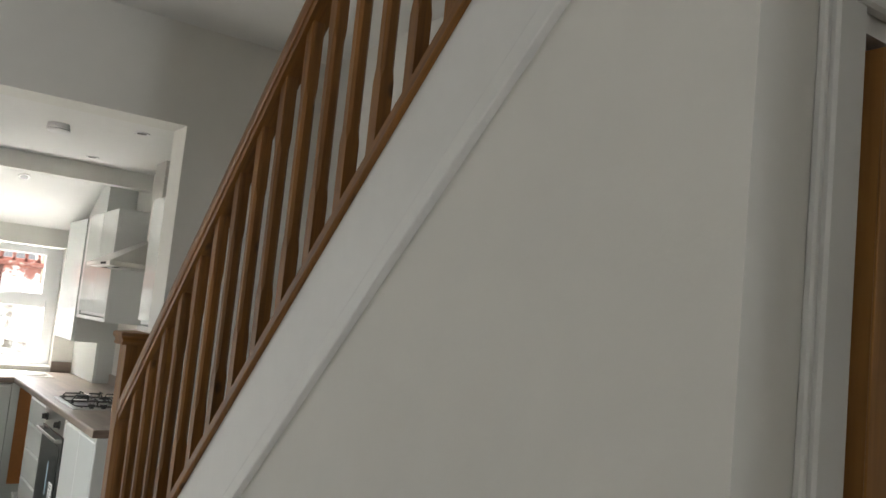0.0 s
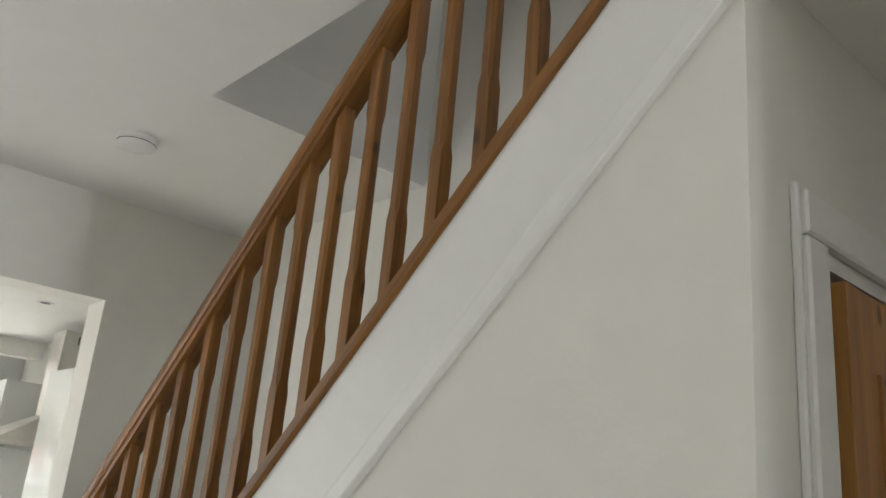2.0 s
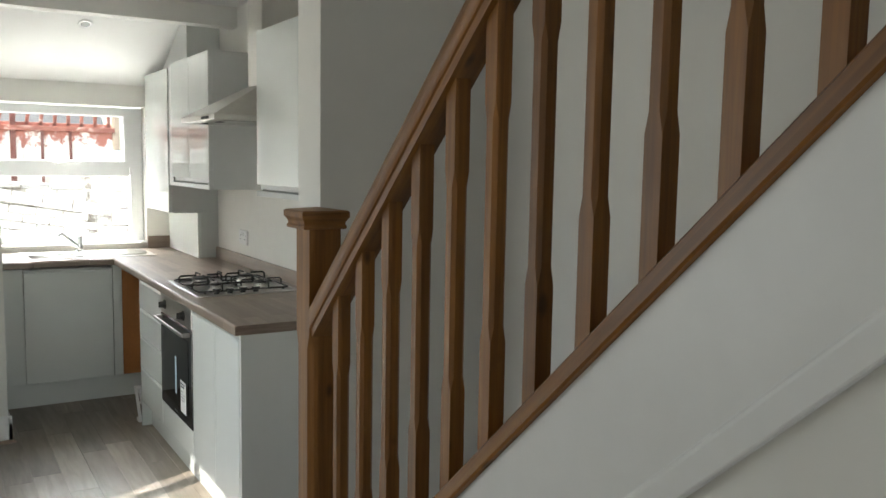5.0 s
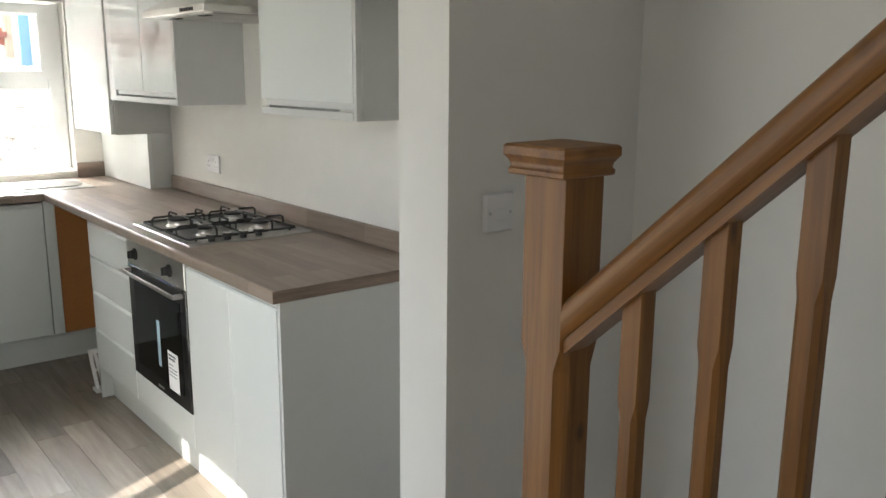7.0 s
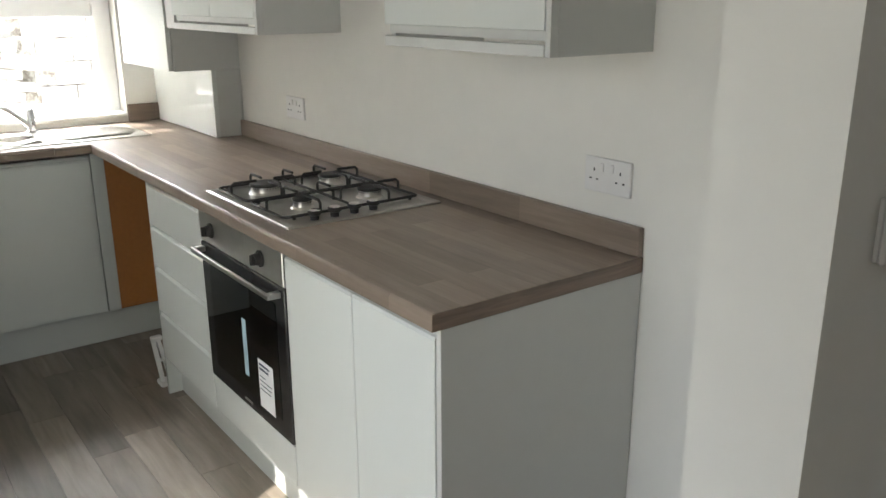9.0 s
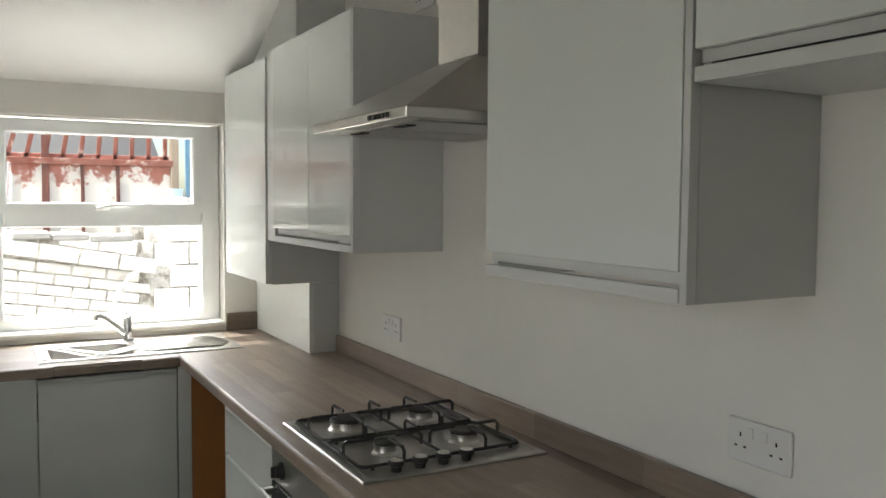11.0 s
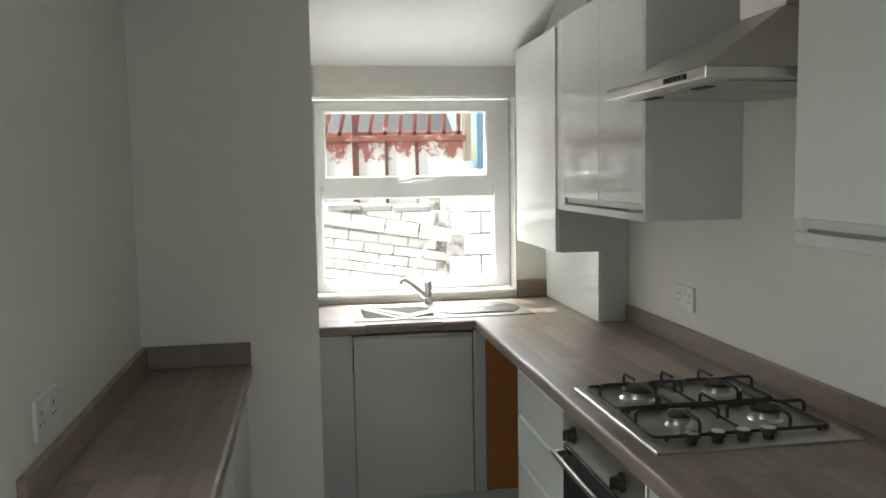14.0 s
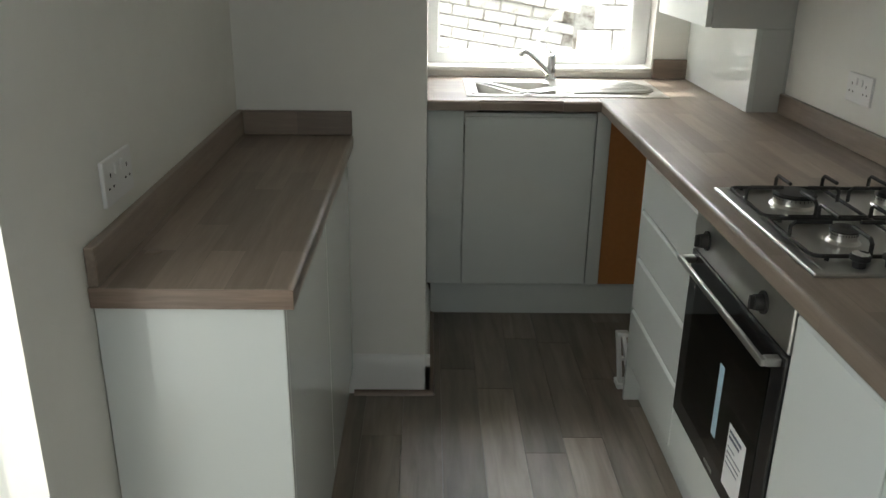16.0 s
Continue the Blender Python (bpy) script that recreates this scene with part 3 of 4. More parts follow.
def octo_ring(z, s, c):
    pts = [(-s + c, -s), (s - c, -s), (s, -s + c), (s, s - c), (s - c, s), (-s + c, s), (-s, s - c), (-s, -s + c)]
    return [bm.verts.new((NX + x, NY + y, z)) for x, y in pts]


rows = [(0.0, 0.001), (0.36, 0.001), (0.39, 0.012), (1.115, 0.012), (1.15, 0.001), (1.396, 0.001)]
rings = [octo_ring(z, NW, c) for z, c in rows]
for a, b in zip(rings, rings[1:]):
    for k in range(8):
        bm.faces.new((a[k], a[(k + 1) % 8], b[(k + 1) % 8], b[k]))
bm.faces.new(rings[0][::-1])
bm.faces.new(rings[-1])
newel = part("newel_post", bm, PINE_V, stairs, "square stained pine newel post")
bm = bmesh.new()
cap = [(1.3915, 0.0395), (1.3920, 0.0500), (1.3945, 0.0525), (1.4000, 0.0525), (1.4020, 0.0505), (1.4045, 0.0500), (1.4090, 0.0510), (1.4150, 0.0545), (1.4195, 0.0580), (1.4310, 0.0580), (1.4345, 0.0545), (1.4410, 0.0040)]
rings = [[bm.verts.new((NX - 0.004 + sx * s, NY + 0.003 + sy * s, z)) for sx, sy in ((-1, -1), (1, -1), (1, 1), (-1, 1))] for z, s in cap]
for a, b in zip(rings, rings[1:]):
    for k in range(4):
        bm.faces.new((a[k], a[(k + 1) % 4], b[(k + 1) % 4], b[k]))
bm.faces.new(rings[0][::-1])
bm.faces.new(rings[-1])
part("newel_cap", bm, PINE_C, newel, "moulded pine newel cap")
for k in range(10):
    y, z = -1.36 - RUN * k, RISE * (k + 1)
    part("tread", box(ST_X + 0.092, PARTY_X, y - RUN - 0.02, y, z - 0.025, z, 0.004), TRIM, stairs)
    part("riser", box(ST_X + 0.092, PARTY_X, y - 0.018, y, z - RISE, z - 0.026), TRIM, stairs)

# ---- lobby door ----
d2 = thing("door_2", (-0.32, CORNER_Y, 0.0), "stained pine panelled door standing slightly ajar", "door", kind="structure")
bm = box(-0.735, -0.672, CORNER_Y - 0.020, CORNER_Y, 0, 1.985, 0.004)
box(-0.735, 0.025, CORNER_Y - 0.020, CORNER_Y, 1.987, 2.052, 0.004, bm)
box(-0.748, -0.735, CORNER_Y - 0.012, CORNER_Y, 0, 2.060, 0.003, bm)
part("architrave", bm, TRIM, d2, "white painted architrave")
bm = box(-0.672, -0.650, CORNER_Y - 0.001, CORNER_Y + 0.1, 0, 1.985)
box(-0.650, 0.02, CORNER_Y - 0.001, CORNER_Y + 0.1, 1.963, 1.985, 0, bm)
part("door_lining", bm, TRIM, d2, "white painted door lining")
leaf = part("door_leaf", box(-0.628, 0.015, CORNER_Y - 0.018, CORNER_Y + 0.017, 0.01, 1.945), PINE_D, d2)
for x0, x1, z0, z1 in ((-0.528, -0.352, 1.10, 1.83), (-0.268, -0.09, 1.10, 1.83), (-0.528, -0.352, 0.22, 0.92), (-0.268, -0.09, 0.22, 0.92)):
    part("panel_bead", ring(x0, x1, z0, z1, CORNER_Y - 0.024, CORNER_Y - 0.0175, 0.014), PINE_D, leaf)
part("edge_strip", box(-0.629, -0.584, CORNER_Y - 0.0215, CORNER_Y - 0.0175, 0.01, 1.945, 0.001), PINE_D, leaf)

# ---- ceiling fixtures ----


def alarm(x, y, z, r, label, deep=0.038):
    t = thing("smoke_alarm", (x, y, z - deep), label, "smoke alarm")
    part("base", lathe([(r * 0.93, 0.0), (r * 0.95, 0.014), (r * 0.9, 0.016)], (x, y, z - 0.016)), PLASTIC, t, smooth=True)
    part("cover", lathe([(r * 0.5, -0.004), (r * 0.86, 0.0), (r, 0.007), (r, deep - 0.020), (r * 0.9, deep - 0.017)], (x, y, z - deep)), PLASTIC, t, smooth=True)
    part("vent_slot", lathe([(r * 1.003, 0), (r * 1.003, 0.0025)], (x, y, z - deep + 0.010)), DARKHOLE, t)
    part("test_button", lathe([(0.010, 0.0), (0.010, 0.003)], (x + r * 0.35, y - r * 0.2, z - deep - 0.003), 16), PLASTIC, t)
    return t


alarm(-0.850, -1.46, LIV_CEIL, 0.067, "round white smoke alarm on the living-room ceiling")
alarm(-0.862, 0.64, KIT_CEIL, 0.06, "round white heat alarm on the kitchen ceiling", 0.045)


def spot(x, y, z, tilt=0.0):
    t = thing("ceiling_spotlight", (x, y, z), "white recessed ceiling spotlight, switched off", "spotlight", "kitchen ceiling spotlights")
    bm = lathe([(0.028, -0.003), (0.042, -0.006), (0.044, 0.0), (0.028, 0.001)], (x, y, z))
    part("rim", bm, PLASTIC, t, smooth=True)
    part("lamp_face", lathe([(0.001, -0.0035), (0.027, -0.0035), (0.027, -0.001)], (x, y, z)), LAMPGLASS, t)
    if tilt:
        t.matrix_basis = pose(x, y, z, tilt, 0, 0)
    return t


for x, y in ((-1.335, 0.46), (-0.48, 0.42), (-0.492, 1.56), (-1.36, 1.62)):
    spot(x, y, KIT_CEIL)
sy = 2.47
spot(-0.752, sy, 2.052 + SLOPE * (sy - FAR_Y) - 0.001, math.degrees(math.atan(SLOPE)))

# ---- sockets and switches ----


def plate(bm, w, h):
    box(-w / 2, w / 2, -0.009, 0, -h / 2, h / 2, 0.003, bm, 2)
    return bm


def double_socket(x, y, z, turn):
    t = thing("double_socket", (x, y, z), "white double plug socket on the wall", "socket", "double sockets", turn=turn)
    M = PLACE[t.name]

    def add(name, bm, mat, label=""):
        bm.transform(M)
        return part(name, bm, mat, t, label)

    add("plate", plate(bmesh.new(), 0.147, 0.086), PLASTIC)
    for s in (-1, 1):
        add("rocker", box(s * 0.016 - 0.006, s * 0.016 + 0.006, -0.0125, -0.009, 0.010, 0.030, 0.001), PLASTIC)
        for hx, hz, w, h in ((s * 0.042, 0.012, 0.004, 0.008), (s * 0.042 - 0.011, -0.011, 0.0065, 0.004), (s * 0.042 + 0.011, -0.011, 0.0065, 0.004)):
            add("pin_hole", box(hx - w / 2, hx + w / 2, -0.0096, -0.0088, hz - h / 2, hz + h / 2), DARKHOLE)
    return t


double_socket(-0.0005, 1.766, 1.085, -90)
double_socket(-0.0005, 0.120, 1.085, -90)
double_socket(KX0 + 0.0005, 0.836, 1.06, 90)
double_socket(-0.0005, 1.52, 2.225, -90)
sw = thing("spur_switch", (-0.456, OPEN_Y0, 1.228), "white fused spur switch on the wall by the stairs", "switch")
part("back_box", box(-0.497, -0.415, OPEN_Y0 - 0.006, OPEN_Y0, 1.187, 1.269, 0.001), PLASTIC, sw)
part("plate", box(-0.4995, -0.4125, OPEN_Y0 - 0.015, OPEN_Y0 - 0.0062, 1.1845, 1.2715, 0.004), PLASTIC, sw)
part("fuse_holder", box(-0.472, -0.438, OPEN_Y0 - 0.018, OPEN_Y0 - 0.015, 1.210, 1.238, 0.0015), PLASTIC, sw)
for x in (-0.486, -0.426):
    part("screw", rod((x, OPEN_Y0 - 0.0165, 1.228), (x, OPEN_Y0 - 0.0145, 1.228), 0.0035, seg=10), ZINC, sw)

# ---- right-hand base units ----
DX = -0.600      # door faces
ZP, ZT = 0.155, 0.858
WTOP, WBOT = 0.910, 0.872


def gloss_panel(x0, x1, y0, y1, z0, z1):
    return box(x0, x1, y0, y1, z0, z1, 0.0022, seg=2)


def base_unit(y0, y1, label):
    u = thing("base_cabinet", (-0.3, (y0 + y1) / 2, 0), label, "cabinet", "white base cabinets")
    for a in (y0, y1 - 0.018):
        part("side_panel", box(-0.575, -0.02, a, a + 0.018, ZP, WBOT - 0.002), CARC, u)
    part("base_panel", box(-0.575, -0.02, y0 + 0.018, y1 - 0.018, ZP, ZP + 0.018), CARC, u)
    part("back_panel", box(-0.040, -0.02, y0 + 0.018, y1 - 0.018, ZP + 0.018, WBOT - 0.002), CARC, u)
    for x in (-0.45, -0.1):
        for y in (y0 + 0.05, y1 - 0.05):
            part("foot", rod((x, y, 0), (x, y, ZP), 0.016, seg=10), BLACK, u)
    return u


def handle_edge(u, y0, y1, z):
    """The rounded finger edge along the top of a handleless front."""
    bm = prism([(DX, z), (DX + 0.021, z), (DX + 0.021, z + 0.018), (DX + 0.016, z + 0.020), (DX + 0.010, z + 0.008), (DX + 0.003, z + 0.006)], "y", y0, y1)
    return part("finger_edge", bm, GLOSS, u)


for y0, y1 in ((0.020, 0.3445), (0.3475, 0.692)):
    u = base_unit(y0 - 0.002 if y0 < 0.1 else y0, y1, "gloss white handleless base cabinet beside the oven")
    part("door", gloss_panel(DX, DX + 0.021, y0, y1, ZP, 0.842), GLOSS, u)
    handle_edge(u, y0, y1, 0.8425)
solid("end_panel", box(-0.598, -0.002, 0.001, 0.0175, 0.0, WBOT - 0.001, 0.001), CARC, "plain grey-white end panel of the base units", "end panel")
u = base_unit(1.296, 1.815, "gloss white four-drawer base cabinet")
zs = [ZP, 0.352, 0.535, 0.695, 0.858]
for za, zb in zip(zs, zs[1:]):
    dr = part("drawer", gloss_panel(DX, DX + 0.021, 1.300, 1.812, za + 0.002, zb - 0.014), GLOSS, u)
    bm = prism([(DX, zb - 0.0135), (DX + 0.021, zb - 0.0135), (DX + 0.021, zb - 0.0025), (DX + 0.014, zb - 0.003), (DX + 0.004, zb - 0.008)], "y", 1.300, 1.812)
    part("finger_edge", bm, GLOSS, dr)
bm = prism([(-0.598, ZP), (-0.598, WBOT - 0.001), (-0.02, WBOT - 0.001), (-0.02, 0.0), (-0.598, 0.0)], "y", 1.816, 1.833)
solid("end_panel", bm, GLOSS, "white end panel beside the empty appliance space", "end panel")
solid("plinth", box(-0.545, -0.527, 0.019, 1.814, 0.0, 0.152, 0.001), GLOSS, "gloss white plinth under the base cabinets", "plinth")

# ---- oven ----
ov = thing("oven", (-0.3, 0.995, ZP), "built-in black glass oven with a steel control panel", "oven")
OY0, OY1 = 0.697, 1.291
part("body", box(-0.574, -0.04, OY0 + 0.02, OY1 - 0.02, 0.29, 0.862), SATIN, ov)
part("control_panel", box(DX - 0.004, -0.575, OY0, OY1, 0.762, 0.864, 0.003), SATIN, ov, "brushed steel control panel")
door = part("door", box(DX - 0.004, -0.575, OY0, OY1, 0.290, 0.758, 0.003), OVENGLASS, ov, "black glass oven door")
bm = box(DX - 0.046, DX - 0.036, OY0 + 0.015, OY1 - 0.015, 0.731, 0.747, 0.003, seg=2)
for y in (OY0 + 0.028, OY1 - 0.028):
    box(DX - 0.036, DX - 0.003, y - 0.011, y + 0.011, 0.729, 0.747, 0.003, bm)
part("handle", bm, SATIN, door, "brushed steel bar handle", smooth=True)
bm = box(DX - 0.0052, DX - 0.0042, OY0 + 0.06, OY1 - 0.06, 0.345, 0.70)
part("inner_window", bm, glass("smoked_glass", (0.10, 0.10, 0.10)), door)
for y in (OY0 + 0.135, OY1 - 0.10):
    bm = rod((DX - 0.004, y, 0.812), (DX - 0.009, y, 0.812), 0.024, seg=24)
    rod((DX - 0.009, y, 0.812), (DX - 0.026, y, 0.812), 0.0185, 0.016, 24, bm)
    box(DX - 0.036, DX - 0.010, y - 0.004, y + 0.004, 0.797, 0.827, 0.002, bm)
    part("knob", bm, BLACK, ov, "dark round control knob", smooth=True)
part("label", box(DX - 0.0058, DX - 0.0046, 0.800, 0.900, 0.335, 0.490), PAPER, door, "white paper product label")
for i, (w, h) in enumerate(((0.07, 0.007), (0.062, 0.007), (0.04, 0.003), (0.08, 0.003), (0.075, 0.003), (0.07, 0.003))):
    z = 0.478 - i * 0.014 - (0.012 if i > 1 else 0)
    part("print_bar", box(DX - 0.0064, DX - 0.0058, 0.892 - w, 0.892, z - h, z), INK, door)
part("tape_strip", box(DX - 0.0060, DX - 0.0046, 0.972, 1.000, 0.40, 0.585), BLUETAPE, door, "strip of pale blue protective tape")
part("maker_badge", box(DX - 0.0052, DX - 0.0042, 0.965, 1.02, 0.308, 0.316), SATIN, door)
solid("oven_filler", gloss_panel(DX, DX + 0.02, OY0, OY1, ZP, 0.286), GLOSS, "gloss white filler strip under the oven", "cabinet panel")
solid("oven_housing", box(-0.574, -0.02, OY0 + 0.002, OY1 - 0.002, ZP, 0.284), CARC, "plain cabinet base under the oven", "cabinet")

# ---- sink run ----
SY = 2.478
su = thing("sink_cabinet", (-0.88, 2.75, 0), "gloss white sink cabinet with one handleless door", "cabinet")
part("carcass", box(OX0 + 0.004, -0.575, SY + 0.022, 3.0, ZP, 0.70), CARC, su)
part("filler", gloss_panel(OX0 + 0.002, -1.142, SY + 0.006, SY + 0.022, 0.150, 0.866), GLOSS, su)
part("door", gloss_panel(-1.138, -0.632, SY - 0.002, SY + 0.020, 0.153, 0.838), GLOSS, su)
bm = prism([(SY - 0.002, 0.8385), (SY + 0.02, 0.8385), (SY + 0.02, 0.858), (SY + 0.014, 0.859), (SY + 0.008, 0.846), (SY + 0.001, 0.844)], "x", -1.138, -0.632)
part("finger_edge", bm, GLOSS, su)
part("post", gloss_panel(-0.628, -0.574, SY - 0.004, SY + 0.018, 0.150, 0.868), GLOSS, su)
part("unfaced_panel", box(-0.573, -0.03, SY + 0.004, SY + 0.021, 0.152, 0.866), ORANGE, su, "bare orange-brown board facing the appliance space")
solid("plinth", box(OX0 + 0.020, -0.03, 2.520, 2.537, 0.0, 0.149, 0.001), GLOSS, "gloss white plinth under the sink cabinet", "plinth")

# ---- worktops ----


def top_profile(front, back, sgn):
    """Post-formed worktop section, rounded along the front edge."""
    r = 0.012
    pts = [(back, WBOT), (front, WBOT)]
    for a in range(0, 91, 15):
        pts.append((front + sgn * (r - r * math.cos(radians(a))), WTOP - r + r * math.sin(radians(a))))
    pts.append((back, WTOP))
    return pts


# cut-outs for sink and hob are covered by the steel trays set into the tops
wt = solid("worktop", prism([(p, z) for p, z in top_profile(-0.620, -0.003, 1)], "y", 0.0, 3.057), WT_Y, "brown stave-effect laminate worktop along the units", "worktop", smooth=True)
part("edging", box(-0.620, -0.003, -0.0015, -0.0002, WBOT, WTOP - 0.001, 0.0005), WT_EDGE, wt)
bm = bmesh.new()
HX0, HX1, HY0, HY1 = -1.085, -0.765, 2.60, 2.925   # bowl opening
pts = [(p, z) for p, z in top_profile(2.458, 3.057, 1)]
prism(pts, "x", OX0 + 0.001, HX0, bm)
prism(pts, "x", HX1, -0.6205, bm)
box(HX0, HX1, 2.470, HY0, WBOT, WTOP, 0, bm)
box(HX0, HX1, HY1, 3.057, WBOT, WTOP, 0, bm)
box(HX0, HX1, 2.458, 2.470, WBOT, WTOP - 0.006, 0.003, bm)
solid("worktop", bm, WT_X, "brown stave-effect laminate worktop round the sink", "worktop", smooth=True)
solid("upstand", box(-0.021, -0.001, 0.001, 2.285, WTOP + 0.0005, 0.982, 0.004, seg=2), WT_Y, "brown laminate upstand along the wall", "upstand")
solid("upstand", box(-0.285, -0.125, 3.037, 3.058, WTOP + 0.0005, 0.995, 0.003), WT_X, "short brown laminate upstand beside the window", "upstand")

# boxing behind the corner units
pb = thing("pipe_boxing", (-0.07, 2.67, WTOP), "gloss white boxed-in panel standing on the worktop", "boxing")
part("front_panel", gloss_panel(-0.135, -0.119, 2.286, 3.056, WTOP + 0.001, 1.204), GLOSS, pb)
part("side_panel", box(-0.118, -0.008, 2.292, 2.308, WTOP + 0.001, 1.203, 0.001), CARC, pb, "plain grey-white side panel")
part("edge_strip", box(-0.1185, -0.112, 2.289, 2.2925, WTOP + 0.001, 1.203, 0.0008), GLOSS, pb)
part("scribe_strip", box(-0.0075, -0.001, 2.290, 2.310, WTOP + 0.001, 1.203), CARC, pb)
bmx = prism([(2.222, 2.134), (2.89, 2.134), (2.222, 2.052 + SLOPE * (2.222 - FAR_Y) - 0.002)], "x", -0.208, -0.002)
solid("flue_boxing", bmx, CARC, "white boxed-in flue above the wall cabinets", "boxing")

# ---- wall cabinets ----
UX = -0.315
U0, U1 = 1.384, 2.128


def wall_unit(y0, y1, z0, z1, doors, label, lip=True):
    u = thing("wall_cabinet", (-0.15, (y0 + y1) / 2, z0), label, "cabinet", "white wall cabinets")
    for a in (y0, y1 - 0.018):
        part("side_panel", box(UX + 0.022, -0.001, a, a + 0.018, z0, z1, 0.0006), CARC, u)
    up = 0.04 if lip and z0 < 1.5 else 0.0
    part("base_panel", box(UX + 0.024, -0.001, y0 + 0.018, y1 - 0.018, z0 + up, z0 + up + 0.018), CARC, u)
    part("top_panel", box(UX + 0.024, -0.001, y0 + 0.018, y1 - 0.018, z1 - 0.018, z1), CARC, u)
    part("back_panel", box(-0.012, -0.001, y0 + 0.018, y1 - 0.018, z0 + 0.058, z1 - 0.018), CARC, u)
    edges = [y0 + (y1 - y0) * i / doors for i in range(doors + 1)]
    zb = z0 + (0.052 if lip else 0.003)
    for a, b in zip(edges, edges[1:]):
        part("door", gloss_panel(UX, UX + 0.020, a + (0.0195 if a == y0 and lip else 0.0015), b - 0.0015, zb, z1 - 0.002), GLOSS, u)
    if lip:
        part("bottom_rail", box(UX, UX + 0.020, y0 + 0.0185, y1 - 0.0015, z0, z0 + 0.024, 0.001), CARC, u)
        part("edge_strip", box(UX, UX + 0.0215, y0, y0 + 0.016, z0, z1, 0.0008), CARC, u)
        part("finger_recess", box(UX + 0.017, UX + 0.0205, y0 + 0.019, y1 - 0.002, z0 + 0.031, zb - 0.001), CARC, u)
    return u


wall_unit(0.012, 0.622, U0, U1, 1, "gloss white handleless wall cabinet beside the cooker hood")
wall_unit(1.391, 2.191, U0, U1, 2, "gloss white two-door wall cabinet beside the cooker hood")
wall_unit(-0.580, 0.008, 1.737, U1, 1, "gloss white bridging wall cabinet over an empty fridge space")
solid("filler_panel", box(UX + 0.008, -0.22, 2.194, 2.292, 1.384, 2.128, 0.001), CARC, "plain filler panel between two wall cabinets", "cabinet panel")
u = wall_unit(2.294, 2.925, 1.204, 2.112, 1, "tall gloss white corner wall cabinet beside the window", lip=False)

# ---- cooker hood ----
hd = thing("cooker_hood", (-0.22, 1.06, 1.735), "stainless steel chimney cooker hood between wall cabinets", "cooker hood")
CY0, CY1, CX = 0.646, 1.222, -0.503
Z0 = 1.727
bm = box(CX, -0.002, CY0, CY1, Z0, Z0 + 0.024, 0.002)
part("canopy_rim", bm, STEEL, hd)
CC = (CY0 + CY1) / 2
bm = bmesh.new()
b0 = [bm.verts.new(p) for p in ((CX, CY0, Z0 + 0.0245), (-0.002, CY0, Z0 + 0.0245), (-0.002, CY1, Z0 + 0.0245), (CX, CY1, Z0 + 0.0245))]
HC, HD = 0.105, -0.217
b1 = [bm.verts.new(p) for p in ((HD, CC - HC, Z0 + 0.185), (-0.002, CC - HC, Z0 + 0.185), (-0.002, CC + HC, Z0 + 0.185), (HD, CC + HC, Z0 + 0.185))]
for k in range(4):
    bm.faces.new((b0[k], b0[(k + 1) % 4], b1[(k + 1) % 4], b1[k]))
bm.faces.new(b0[::-1])
bm.faces.new(b1)
part("canopy", bm, STEEL, hd)
ch = part("chimney", box(HD + 0.003, -0.002, CC - HC + 0.002, CC + HC - 0.002, Z0 + 0.186, KIT_CEIL - 0.05, 0.002), STEEL, hd)
for k in range(6):
    x = -0.135 + 0.016 * k
    part("vent_slot", box(x, x + 0.007, CC - HC + 0.0005, CC - HC + 0.0025, KIT_CEIL - 0.125, KIT_CEIL - 0.075), DARKHOLE, ch)
part("filter", box(CX + 0.05, -0.06, CY0 + 0.04, CC - 0.004, Z0 - 0.004, Z0 - 0.0005), SATIN, hd, "grease filter panel")
part("filter", box(CX + 0.05, -0.06, CC + 0.004, CY1 - 0.04, Z0 - 0.004, Z0 - 0.0005), SATIN, hd, "grease filter panel")
part("filter_latch", box(CX + 0.06, CX + 0.085, CY0 + 0.12, CY0 + 0.19, Z0 - 0.007, Z0 - 0.0042), BLACK, hd)
part("filter_latch", box(CX + 0.06, CX + 0.085, CY1 - 0.19, CY1 - 0.12, Z0 - 0.007, Z0 - 0.0042), BLACK, hd)
for k in range(5):
    y = CY0 + 0.085 + 0.024 * k
    part("push_button", box(CX - 0.004, CX + 0.001, y, y + 0.016, Z0 + 0.006, Z0 + 0.018, 0.001), BLACK, hd)

# ---- gas hob ----
hob = thing("gas_hob", (-0.317, 1.011, WTOP), "stainless steel four-burner gas hob with black pan supports", "hob")
GX0, GX1, GY0, GY1 = -0.568, -0.062, 0.724, 1.298
bm = bmesh.new()
loops = []
for off, z in ((0.0, WTOP + 0.0005), (0.0, WTOP + 0.004), (0.004, WTOP + 0.007), (0.022, WTOP + 0.007), (0.032, WTOP + 0.003)):
    loops.append([bm.verts.new(p) for p in ((GX0 + off, GY0 + off, z), (GX1 - off, GY0 + off, z), (GX1 - off, GY1 - off, z), (GX0 + off, GY1 - off, z))])
for a, b in zip(loops, loops[1:]):
    for k in range(4):
        bm.faces.new((a[k], a[(k + 1) % 4], b[(k + 1) % 4], b[k]))
bm.faces.new(loops[-1])
bm.faces.new(loops[0][::-1])
part("tray", bm, SATIN, hob, "brushed steel tray")
ZH = WTOP + 0.003
BURNERS = ((-0.425, 1.165, 0.047), (-0.195, 1.165, 0.036), (-0.425, 0.915, 0.028), (-0.195, 0.915, 0.036))
